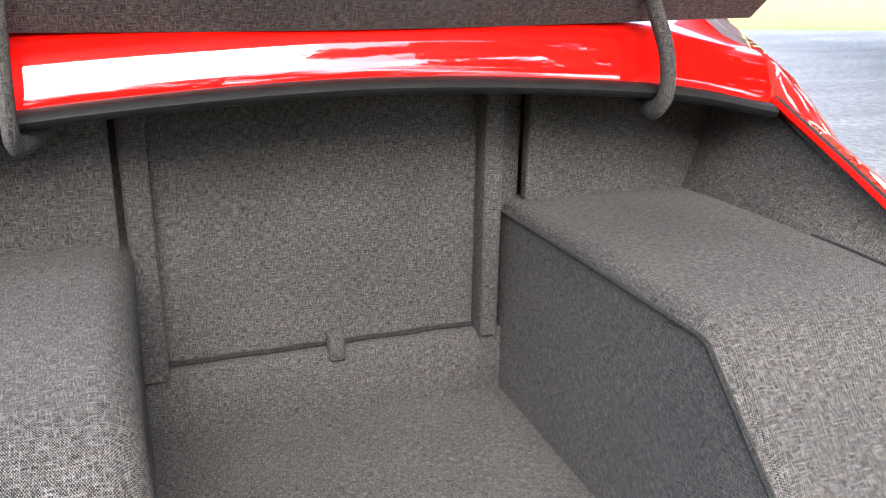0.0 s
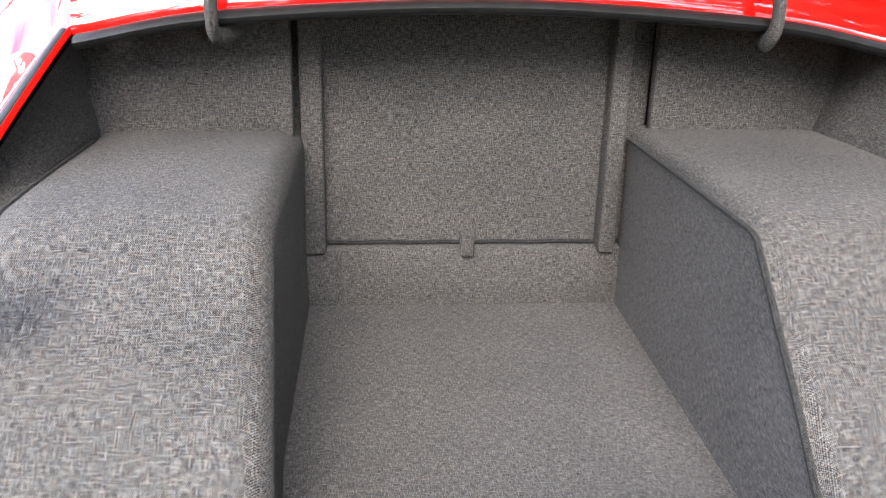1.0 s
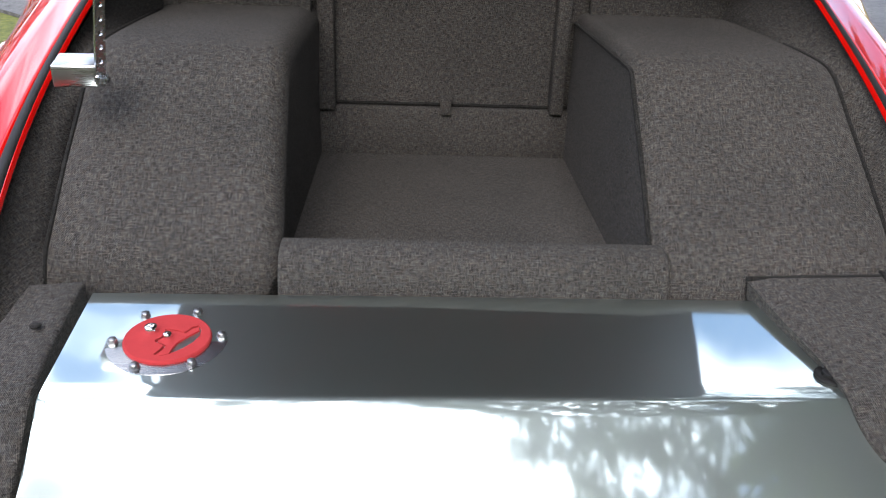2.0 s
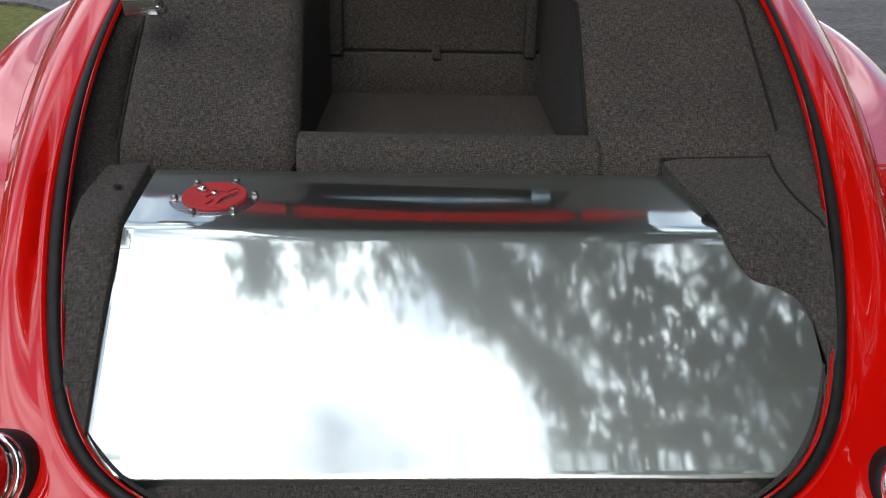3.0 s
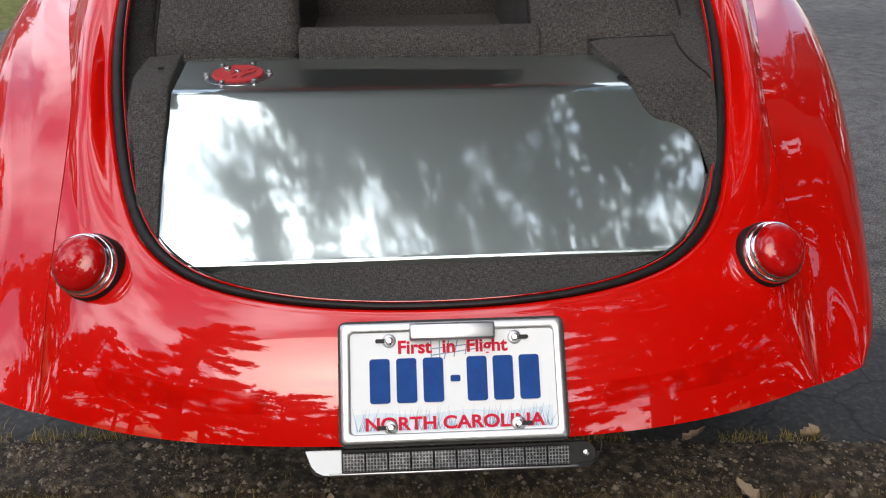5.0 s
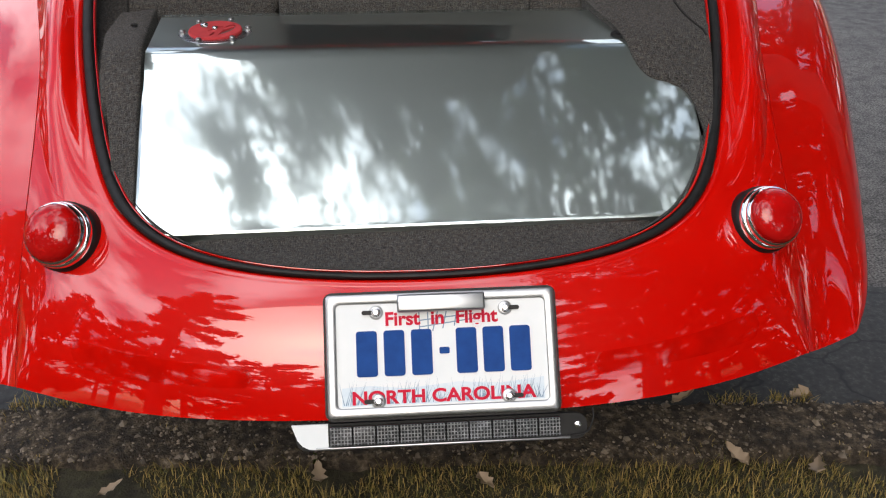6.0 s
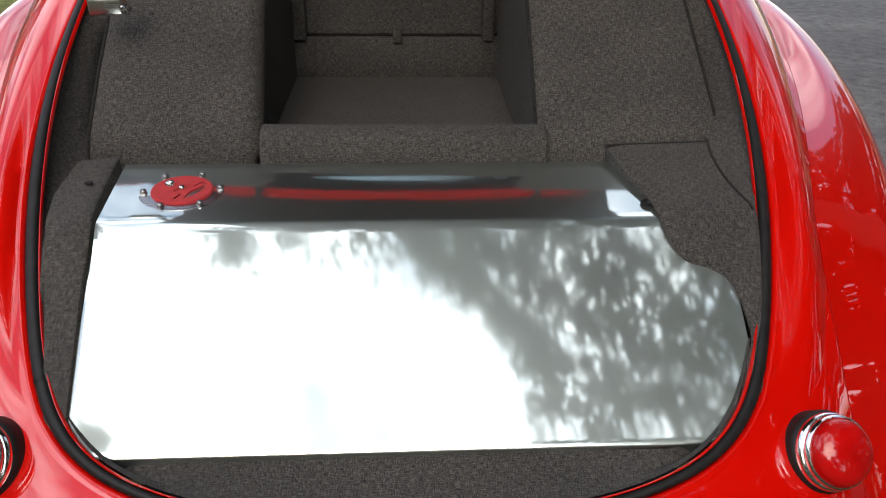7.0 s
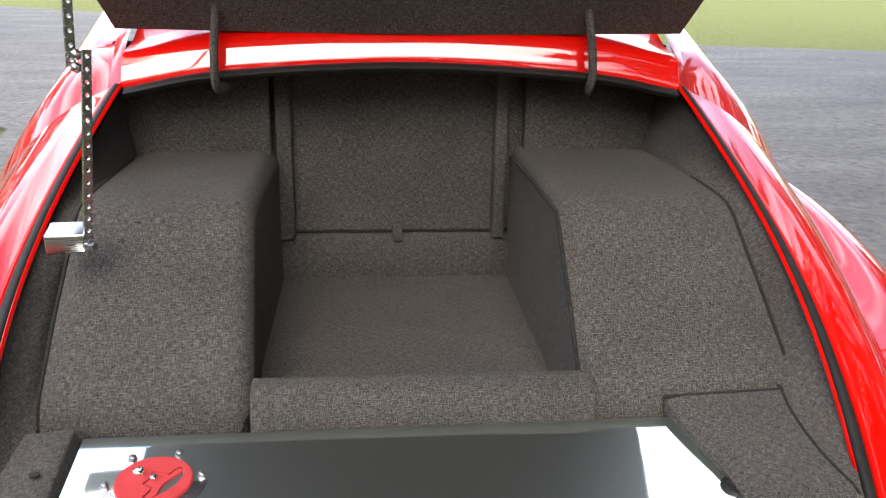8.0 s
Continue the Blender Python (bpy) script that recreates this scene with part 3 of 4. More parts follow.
# side linings from the rim down to the wheel boxes
for side, floor_line in ((1, [(.472, .25, .645), (.490, .33, .704), (.503, .43, .758), (.508, .59, .782), (.522, .75, .86), (.518, .88, .965), (.500, 1.06, .985), (.484, 1.26, .99)]),
                         (-1, [(-.462, .20, .56), (-.474, .40, .74), (-.498, .59, .755), (-.512, .75, .86), (-.508, .88, .965), (-.505, 1.06, .985), (-.500, 1.23, .99)])):
    low = curve(floor_line, 30)
    up = []
    for k in range(30):
        i = COUNT - 1 + round(SUB * 4.3 + (COUNT - 1 - SUB * 4.3) * k / 29) * 1
        i = min(i, len(rim) - 1)
        j = i if side > 0 else len(rim) - 1 - i
        up.append(offset(j, -.0004, .0002))
    up[-1] = Vector((CX + side * .512, 1.26, 1.175))
    up[-2] = Vector((CX + side * .506, 1.19, 1.150))
    bm = bmesh.new()
    rows = []
    for a, b in zip(up, low):
        rows.append([a, a.lerp(b, .1) + Vector((side * .006, 0, 0)), a.lerp(b, .4) + Vector((side * .012, 0, 0)), a.lerp(b, .75) + Vector((side * .008, 0, 0)), b, b + Vector((side * .01, 0, -.06))])
    grid(bm, rows)
    part("side_lining", bm, CARPET, car, "grey cloth side lining of the trunk")

# ---------------------------------------------------------------- fuel tank


def tank_row(x):
    top_y, top_z = .384 + .040 * x, .7455 - .012 * x
    back_y, back_z = .566 + .03 * x, .7615 - .009 * x
    low_y, low_z = .1245 + .015 * x, .5525
    dy, dz = (low_y - top_y), (low_z - top_z)
    ln = math.hypot(dy, dz)
    dy, dz = dy / ln, dz / ln
    pts = [(back_y + .01, .60), (back_y + .008, back_z - .006), (back_y, back_z)]
    by, bz = (top_y - back_y), (top_z - back_z)
    lb = math.hypot(by, bz)
    by, bz = by / lb, bz / lb
    for k in range(1, 8):
        pts.append((back_y + by * lb * k / 8, back_z + bz * lb * k / 8))
    r = .0045
    pts += [(top_y - by * r, top_z - bz * r), (top_y - by * r * .4 + dy * r * .25, top_z - bz * r * .4 + dz * r * .25), (top_y + dy * r * .4 - by * r * .25, top_z + dz * r * .4 - bz * r * .25), (top_y + dy * r, top_z + dz * r)]
    for k in range(1, 20):
        s = k / 20
        pts.append((top_y + dy * (r + (ln - 2 * r) * s), top_z + dz * (r + (ln - 2 * r) * s)))
    pts += [(low_y - dy * r, low_z - dz * r), (low_y - dy * r * .3 - .0015, low_z - dz * r * .3 - .001), (low_y - .0035, low_z - .0022), (low_y - .0040, low_z - .0045), (low_y - .0005, low_z - .0060), (low_y + .004, low_z - .05)]
    return [Vector((x, y, z)) for y, z in pts]


bm = bmesh.new()
xs = [-.43 + .9 * k / 60 for k in range(61)]
rows = []
for x in xs:
    row = tank_row(x)
    rows.append(row)
rows[0] = [p + Vector((.004 + .02 * max(0, min(1, (.56 - p.y) / .4)), 0, 0)) for p in rows[0]]
vs = grid(bm, rows)
first = vs[0]
grid(bm, [[v.co.copy() for v in first], [v.co + Vector((-.003, 0, -.006)) for v in first], [v.co + Vector((-.003, 0, -.12)) for v in first]])
bmesh.ops.remove_doubles(bm, verts=bm.verts, dist=.0004)
tank = part("fuel_tank", bm, TANK, car, "polished aluminium fuel tank with a sloping face")


def on_tank(x, y):
    row = tank_row(x)
    for a, b in zip(row[2:], row[3:]):
        if b.y <= y <= a.y:
            return a.lerp(b, (y - a.y) / (b.y - a.y)).z
    return row[2].z


cap_at = frame_at((-.3202, .4665, .7556), (.012, -.072, 1), (1, .12, 0))
bm = bmesh.new()
turned(bm, [(.0625, -.006), (.0625, .0008), (.0620, .0014), (.0455, .0014), (.045, -.001)], 56, cap_at)
part("filler_flange", bm, FLANGE, tank, "bolted alloy filler flange")
def sheet_with_hole(bm, outer, hole, z, depth, m):
    """A flat sheet with the outline outer and a pocket of the outline hole, depth deep."""
    rings = []
    for line in (outer, hole):
        vs = [bm.verts.new(m @ Vector((x, y, z))) for x, y in line]
        rings.append((vs, [bm.edges.new((vs[k], vs[(k + 1) % len(vs)])) for k in range(len(vs))]))
    bmesh.ops.triangle_fill(bm, edges=rings[0][1] + rings[1][1], use_beauty=True, use_dissolve=False, normal=m.to_3x3() @ Vector((0, 0, 1)))
    floor = [bm.verts.new(m @ Vector((x, y, z - depth))) for x, y in hole]
    for k in range(len(hole)):
        bm.faces.new((rings[1][0][k], rings[1][0][(k + 1) % len(hole)], floor[(k + 1) % len(hole)], floor[k]))
    bm.faces.new(floor)


POCKET = [(-.0037, .0156), (.0103, .0120), (.0169, .0080), (.0234, .0173), (.0300, .0197), (.0337, .0138), (.0328, .0), (.0272, -.0120), (.0178, -.0225), (.0066, -.0310),
          (-.0028, -.0346), (-.0103, -.0310), (-.0047, -.0225), (-.0019, -.0156), (-.0112, -.0087), (-.0122, -.0050), (-.0066, .0), (-.0037, .0104)]
LEVER = [(-.0022, .0140), (.0108, .0102), (.0172, .0060), (.0240, .0155), (.0296, .0176), (.0310, .0120), (.0216, .0030), (.0110, -.0090), (.0066, -.0200), (.0050, -.0285),
         (-.0020, -.0320), (-.0075, -.0305), (-.0022, -.0220), (.0006, -.0140), (-.0088, -.0080), (-.0092, -.0055), (-.0040, .0010), (-.0018, .0104)]
bm = bmesh.new()
rim_line = [(.0430 * math.cos(2 * math.pi * k / 48), .0430 * math.sin(2 * math.pi * k / 48)) for k in range(48)]
sheet_with_hole(bm, rim_line, POCKET, .0050, .0075, cap_at)
grid(bm, [[cap_at @ Vector((x * f, y * f, z)) for x, y in rim_line] for f, z in ((1, .0050), (1.026, .0044), (1.048, .0025), (1.05, -.002))], True)
part("filler_cap", bm, RED_CAP, tank, "flat red filler cap with a recessed pocket")
bm = bmesh.new()
plate_shape(bm, LEVER, .005, cap_at @ pose(0, 0, -.0012))
part("cap_lever", bm, RED_CAP, tank, "red folding lever in the cap's pocket")
bm = bmesh.new()
turned(bm, [(.0068, .004), (.0068, .0105), (.006, .0115), (.0035, .0117), (.0032, .010)], 20, cap_at @ pose(-.018, .012, 0))
part("cap_lock", bm, CHROME, tank, "chrome key lock")
bm = bmesh.new()
turned(bm, [(.005, .004), (.005, .008), (.004, .009)], 6, cap_at @ pose(.0, .001, 0))
part("cap_screw", bm, CHROME, tank, "hex screw in the cap")
for k in range(6):
    a = radians(60 * k + 2)
    bm = bmesh.new()
    turned(bm, [(.0062, .001), (.0062, .002), (.0050, .0021), (.0048, .0062), (.004, .0070)], 6, cap_at @ pose(.0548 * math.cos(a), .0548 * math.sin(a), 0, 0, 0, 20 * k))
    part("flange_bolt", bm, BOLT, tank)
# vent fitting in the corner under the flap
bm = bmesh.new()
turned(bm, [(.017, -.002), (.017, .0025), (.0155, .0035), (.010, .0035), (.0095, .0065), (.006, .0072)], 24, frame_at((.374, .432, .7445), (0, -.07, 1), (1, 0, 0)))
part("vent_fitting", bm, RUBBER, tank, "round black vent fitting")

# cloth pieces round the tank
flap_edge = curve([(.336, .590), (.350, .520), (.366, .455), (.374, .402), (.383, .365), (.402, .340), (.432, .331), (.455, .318), (.468, .293), (.474, .235), (.478, .17)], 40)
bm = bmesh.new()
rows = []
for k, p in enumerate(flap_edge):
    x, y = p.x, p.y
    i = min(range(COUNT - 1, len(rim)), key=lambda k: abs(rim[k].y - y))
    out_x = min(.530, rim[i].x - .003)
    row = [Vector((x + .003, y, on_tank(x, y) - .004))]
    for s in (0, .04, .15, .35, .6, .85, 1):
        xx = x + (out_x - x) * s
        row.append(Vector((xx, y + .004 * s, on_tank(min(xx, .46), y) + .012 * max(0.0, min(1.0, (y - .40) / .19)) + .011 - .012 * (1 - min(1, s / .15)) * .4 + .006 * s)))
    rows.append(row)
grid(bm, rows)
part("tank_flap", bm, CARPET, car, "grey cloth flap with a curved cut edge over the tank")
bm = bmesh.new()
line = curve([(.508, .640), (.505, .600), (.497, .55), (.496, .49), (.502, .44), (.513, .395)], 20)
tube(bm, [Vector((p.x, p.y + .003, on_tank(.46, p.y) + .012 * max(0.0, min(1.0, (p.y - .40) / .19)) + .0165)) for p in line], .0022, 6)
part("seam_shade_line", bm, CARPET_DARK, car, "dark seam beside the flap")
# dark tube laid along the flap's back edge in place of shade
bm = bmesh.new()
tube(bm, [Vector((.336 + .168 * k / 12, .5935 + .005 * k / 12, on_tank(.34 + .01 * k, .590) + .021 + .005 * k / 12)) for k in range(13)], .0032, 6)
part("seam_shade_line", bm, CARPET_DARK, car, "dark strip for the shade behind the flap")
bm = bmesh.new()
left_edge = curve([(-.434, .565), (-.430, .50), (-.424, .43), (-.418, .38), (-.414, .30), (-.410, .22), (-.406, .14)], 26)
rows = []
for p in left_edge:
    x, y = p.x - .004, p.y
    out_x = -.50 if y > .45 else -.50 + .06 * (.45 - y) / .3
    row = [Vector((x, y, on_tank(-.42, y) - .05)), Vector((x, y, on_tank(-.42, y) + .004))]
    for s in (.06, .3, .65, 1):
        row.append(Vector((x + (out_x - x) * s, y, on_tank(-.42, y) + .008 - .006 * s)))
    rows.append(row)
grid(bm, rows)
part("tank_side_cloth", bm, CARPET, car, "narrow grey cloth strip beside the tank")
bm = bmesh.new()
turned(bm, [(.006, 0), (.006, .002), (.004, .003)], 12, pose(-.455, .468, .769))
part("cloth_button", bm, CARPET_DARK, car, "dark fastener in the cloth")
bm = bmesh.new()
rows = []
for i in range(len(rim)):
    p = offset(i, -.002, -.006)
    if p.y > .24:
        continue
    rows.append([p, Vector((p.x, p.y + .01, p.z - .004)), Vector((CX + (p.x - CX) * .97, max(p.y + .02, .085), .530)), Vector((CX + (p.x - CX) * .95, max(p.y + .03, .128), .5405 if p.y < .098 else .5405 + (p.y - .098) * .7))])
grid(bm, rows)
part("tail_lining", bm, CARPET, car, "grey cloth along the tail of the trunk")
# twisted cord at the end of the tank
bm = bmesh.new()
base = curve([(.4600, .304, .662), (.4655, .27, .636), (.4705, .232, .606)], 60)
for ph in (0, math.pi):
    tube(bm, [p + Vector((.0022 * math.cos(k * 1.1 + ph), 0, .006 + .0022 * math.sin(k * 1.1 + ph))) for k, p in enumerate(base)], .0013, 6)
part("edge_cord", bm, make_soil("cord", [(0.3, (0.34, 0.34, 0.33)), (0.7, (0.5, 0.5, 0.48))], 90, .001), car, "twisted white cord")

# ---------------------------------------------------------------- trunk lid, hinges and stay
LID_LEAN = -49.0
lid_m = frame_at((CX, 1.178, 1.190), (0, -math.cos(radians(LID_LEAN)), math.sin(radians(LID_LEAN))), (1, 0, 0))
half = []
for p in curve(RIM, COUNT):
    half.append((p.x + .026, max(0.0, (1.11 - p.y) / math.cos(radians(31.5)))))
half = half[::-1]
ROWS_L = 24
bm = bmesh.new()
rows = []
reach = half[-1][1]


def lid_half(v):
    for (xa, va), (xb, vb) in zip(half, half[1:]):
        if va <= v <= vb:
            return xa + (xb - xa) * (v - va) / max(1e-6, vb - va)
    return half[-1][0]


def lid_point(f, v, up):
    w = lid_half(v)
    x = w * f
    arch = .040 * (1 - f * f) * max(0.0, 1 - v / .5)
    return lid_m @ Vector((x, v + arch, up - .07 * (1 - math.cos(f * 1.2)) * 0.8 - .05 * math.sin(math.pi * v / reach)))


levels = [reach * (k / ROWS_L) ** 1.0 * .995 for k in range(ROWS_L + 1)]
fs = [-1 + 2 * k / 24 for k in range(25)]
bm = bmesh.new()
grid(bm, [[lid_point(f, v, -.018) for f in fs] for v in levels])
lid = part("trunk_lid", bm, PAINT, car, "open red trunk lid lined with grey cloth")
bm = bmesh.new()
grid(bm, [[lid_point(f * .997, v, .003) for f in fs] for v in [levels[0] + .002, *levels[1:-1], levels[-1] - .006]])
part("lid_lining", bm, CARPET, lid, "grey cloth lining of the lid")
bm = bmesh.new()
rows = []
path = [(f, levels[0]) for f in fs] + [(1, v) for v in levels[1:]] + [(f, levels[-1]) for f in fs[-2:0:-1]] + [(-1, v) for v in levels[:0:-1]]
grid(bm, [[lid_point(f, v, -.018) for f, v in path], [lid_point(f * 1.003, v - .002, -.004) for f, v in path], [lid_point(f * .994, v + .004 * (1 - 2 * v / reach), .001) for f, v in path]], True)
part("lid_rim", bm, PAINT, lid, "red folded rim of the lid")

for x in (-.322, .332):
    bm = bmesh.new()
    path = curve([(x, 1.19, 1.36), (x, 1.15, 1.285), (x, 1.115, 1.235), (x, 1.085, 1.190), (x, 1.078, 1.150), (x, 1.095, 1.128), (x + .010, 1.13, 1.124), (x + .03, 1.20, 1.135)], 40)
    tube(bm, path, .0115, 10, .62, Vector((1, 0, 0)))
    part("lid_hinge", bm, CARPET, car, "cloth wrapped gooseneck lid hinge")

stay = tagged(new("lid_stay"), "perforated steel folding lid stay on an alloy block")
stay.parent = car
bm = bmesh.new()
box(bm, (-.028, -.022, -.014), (.024, .022, .014), pose(-.462, .702, .984, 8, 0, 6), .003)
part("mount_block", bm, ALLOY, stay, "machined alloy mounting block")
bm = bmesh.new()
turned(bm, [(.009, 0), (.009, .004), (.0065, .005), (.0065, .011), (.004, .012)], 6, frame_at((-.433, .682, .978), (1, -.5, 0), (0, 0, 1)))
part("pivot_bolt", bm, STEEL, stay)


def bar(a, b, w, holes):
    """A flat bar from a to b, drilled along its length."""
    a, b = Vector(a), Vector(b)
    ln = (b - a).length
    m = frame_at(a, (.75, -.66, 0), b - a)
    bm = bmesh.new()
    n = 8
    step = ln / holes
    r = w * .23
    for k in range(holes):
        c = step * (k + .5)
        ring, out = [], []
        for q in range(16):
            t = 2 * math.pi * q / 16
            ring.append((c + r * math.cos(t), r * math.sin(t)))
            s = 1 / max(abs(math.cos(t)) / (step / 2), abs(math.sin(t)) / (w / 2))
            out.append((c + s * math.cos(t), s * math.sin(t)))
        for z in (0, .004):
            grid(bm, [[m @ Vector((x, y, z)) for x, y in ring], [m @ Vector((x, y, z)) for x, y in out]], True)
        grid(bm, [[m @ Vector((x, y, z)) for x, y in ring] for z in (0, .004)], True)
    for y in (-w / 2, w / 2):
        grid(bm, [[m @ Vector((0, y, z)), m @ Vector((ln, y, z))] for z in (0, .004)])
    bmesh.ops.remove_doubles(bm, verts=bm.verts, dist=.0003)
    return bm


part("stay_arm", bar((-.436, .685, .975), (-.440, .728, 1.228), .0125, 16), STEEL, stay, "drilled steel stay arm")
part("stay_arm", bar((-.446, .735, 1.205), (-.520, .840, 1.70), .0125, 28), STEEL, stay, "drilled steel stay arm")
for p in ((-.434, .722, 1.222), (-.438, .728, 1.205)):
    bm = bmesh.new()
    turned(bm, [(.007, 0), (.007, .006), (.005, .008)], 6, frame_at(p, (.75, -.66, 0), (0, 0, 1)))
    part("pivot_bolt", bm, STEEL, stay)

# ---------------------------------------------------------------- lamps and plate on the tail


def skin(x, s, up=0.0):
    """A point of the painted tail at a distance x from the axis, s of the way from the seal to the edge, raised by up; and its normal."""
    best = None
    for i in range(len(rim) - 1):
        pts = []
        for j in (i, i + 1):
            pts.append(tail(j, s) + frames[j][2] * up)
        if min(pts[0].x, pts[1].x) <= CX + x <= max(pts[0].x, pts[1].x) and pts[0].z < .72:
            f = (CX + x - pts[0].x) / (pts[1].x - pts[0].x)
            p = pts[0].lerp(pts[1], f)
            if best is None or p.z < best[0].z:
                best = (p, frames[i][2])
    return best


for side in (-1, 1):
    lamp = tagged(new("tail_lamp"), "round red tail lamp with a chrome bezel on a black gasket")
    lamp.parent = car
    place = (CX - .515, .113, .556) if side < 0 else (CX + .528, .110, .546)
    m = frame_at(place, (side * .16, -.78, .60), (0, 0, 1))
    bm = bmesh.new()
    turned(bm, [(.0515, -.035), (.0520, -.002), (.0505, .005), (.047, .008)], 48, m)
    part("gasket", bm, RUBBER, lamp, "black rubber lamp gasket")
    bm = bmesh.new()
    turned(bm, [(.0475, .004), (.0490, .009), (.0485, .014), (.0465, .017), (.0450, .0175), (.0450, .020), (.0460, .0225), (.0450, .0265), (.0425, .0285), (.0405, .027)], 56, m)
    part("bezel", bm, CHROME, lamp, "chrome stepped bezel ring")
    bm = bmesh.new()
    dome = [(.0412, .025), (.0412, .030)] + [(.041 * math.cos(radians(a)), .030 + .020 * math.sin(radians(a))) for a in range(8, 90, 8)]
    turned(bm, dome, 56, m)
    part("lens", bm, LENS, lamp, "domed red glass lens")
    bm = bmesh.new()
    for ix in range(-8, 9):
        for iy in range(-8, 0):
            x, y = ix * .0036, iy * .0036 - .004
            if math.hypot(x * 1.2, y + .017) < .0185:
                h = .030 + .020 * math.sqrt(max(0.0, 1 - (x * x + y * y) / .041 ** 2))
                nrm = Vector((y / .041 ** 2, x / .041 ** 2, (h - .030) / .020 ** 2)).normalized()
                turn = nrm.to_track_quat("Z", "X")
                got = bmesh.ops.create_cube(bm, size=.0026)["verts"]
                for v in got:
                    v.co = m @ (turn @ v.co + Vector((y, x, h)) - nrm * .0011)
    part("prism_field", bm, LENS, lamp, "moulded prism field of the lens", smooth=False)
    # flush marker lens
    bm = bmesh.new()
    n = 40
    rows = []
    for k in range(n + 1):
        f = k / n
        x = side * (.50 - .262 * f)
        d = min(f, 1 - f) * .255
        w = .072 * math.sqrt(max(0.0, 1 - (1 - min(1.0, d / .016)) ** 2)) + .004
        rows.append([skin(x, .73 - .03 * f + w * q, u)[0] for q, u in ((-1.01, -.001), (-1.0, .0006), (-.7, .0006), (-.35, .0006), (0, .0006), (.35, .0006), (.7, .0006), (1.0, .0006), (1.01, -.001))])
    grid(bm, rows)
    part("marker_lens", bm, MARKER, car, "flush red marker lens with a fine outline")

plate = tagged(new("license_plate"), "white license plate in a polished frame on the red tail")
plate.parent = car
PM = frame_at((.031, -.0602, .4462), (0, -.80, .60), (1, .0, 0))
FW, FH = .316, .168
# dark sheet behind the frame, put in for the shaded gap round it
bm = bmesh.new()
plate_shape(bm, rounded(.323, .175, .012), .004, PM @ pose(0, 0, -.007))
part("plate_gap_shade", bm, RUBBER, plate, "dark sheet standing in for shade round the plate")
bm = bmesh.new()
plate_shape(bm, rounded(.304, .154, .012), .002, PM @ pose(0, 0, .001))
WHITE = make_soil("plate_enamel", [(0.3, (0.72, 0.76, 0.77)), (0.7, (0.78, 0.80, 0.80))], 14, .0002)
part("plate_sheet", bm, WHITE, plate, "white embossed plate sheet")
bm = bmesh.new()
out, inn = rounded(FW, FH, .007, 6), rounded(FW - .028, FH - .028, .006, 6)
prof = [(out, -.006, 1.0), (out, .0046, 1.0), (rounded(FW - .0025, FH - .0025, .0065, 6), .0058, 1), (rounded(FW - .0260, FH - .0260, .0064, 6), .0058, 1), (inn, .0048, 1), (inn, .0025, 1)]
grid(bm, [[PM @ Vector((x, y, h)) for x, y in ol] for ol, h, _ in prof], True)
for x, y in ((-.089, .058), (.089, .058), (-.089, -.062), (.089, -.062)):
    turned(bm, [(.0098, .0015), (.0098, .0042), (.0091, .0048), (.004, .0048)], 24, PM @ pose(x, y, 0))
part("plate_frame", bm, FRAME, plate, "polished alloy plate frame")
bm = bmesh.new()
box(bm, (-.060, -.014, 0), (.060, .010, .018), PM @ pose(0, .070, .004), .003)
part("plate_lamp", bm, FRAME, plate, "satin alloy plate lamp bar")
for x, y in ((-.089, .058), (.089, .058), (-.089, -.062), (.089, -.062)):
    bm = bmesh.new()
    turned(bm, [(.0066, .0042), (.0066, .0050), (.0052, .0054), (.0050, .0076), (.0044, .0084), (.0028, .0085), (.0026, .0060)], 20, PM @ pose(x, y, .001))
    part("plate_bolt", bm, STEEL, plate, "chrome socket bolt")
    bm = bmesh.new()
    plate_shape(bm, rounded(.016, .006, .0028, 4), .0008, PM @ pose(x * 1.13, y, .0046))
    part("bolt_slot", bm, RUBBER, plate, "dark slot in the plate")

BLUE = make_soil("plate_blue", [(0.3, (0.006, 0.045, 0.20)), (0.7, (0.008, 0.06, 0.25))], 40, .0002)
CRIMSON = make_soil("plate_red", [(0.3, (0.50, 0.006, 0.03)), (0.7, (0.58, 0.01, 0.04))], 40, .0002)
PALE = make_soil("plate_pale_blue", [(0.3, (0.15, 0.24, 0.34)), (0.7, (0.24, 0.34, 0.45))], 40, .0002)
for x in (-.1000, -.0625, -.0250, .0365, .0735, .1105):
    bm = bmesh.new()
    plate_shape(bm, rounded(.0285, .062, .004, 3), .0016, PM @ pose(x - .003, .002, .0031))
    part("plate_bar", bm, BLUE, plate, "plain blue bar")
bm = bmesh.new()
plate_shape(bm, rounded(.014, .009, .002, 3), .0016, PM @ pose(.003, .003, .0031))
part("plate_bar", bm, BLUE, plate, "plain blue bar")


def words(name, text, size, place, mat, parent, label, thick=0.0006, wide=1.0):
    cu = bpy.data.curves.new(name, "FONT")
    cu.body, cu.size, cu.align_x, cu.align_y, cu.extrude = text, size, "CENTER", "CENTER", thick
    cu.offset = size * 0.030
    tmp = bpy.data.objects.new(name, cu)
    scene.collection.objects.link(tmp)
    me = bpy.data.meshes.new_from_object(tmp.evaluated_get(bpy.context.evaluated_depsgraph_get()))
    bpy.data.objects.remove(tmp)
    me.transform(place @ Matrix.Diagonal((wide, 1, 1, 1)))
    me.materials.clear()
    me.materials.append(mat)
    ob = new(name, me)
    ob.parent = parent
    return tagged(ob, label)


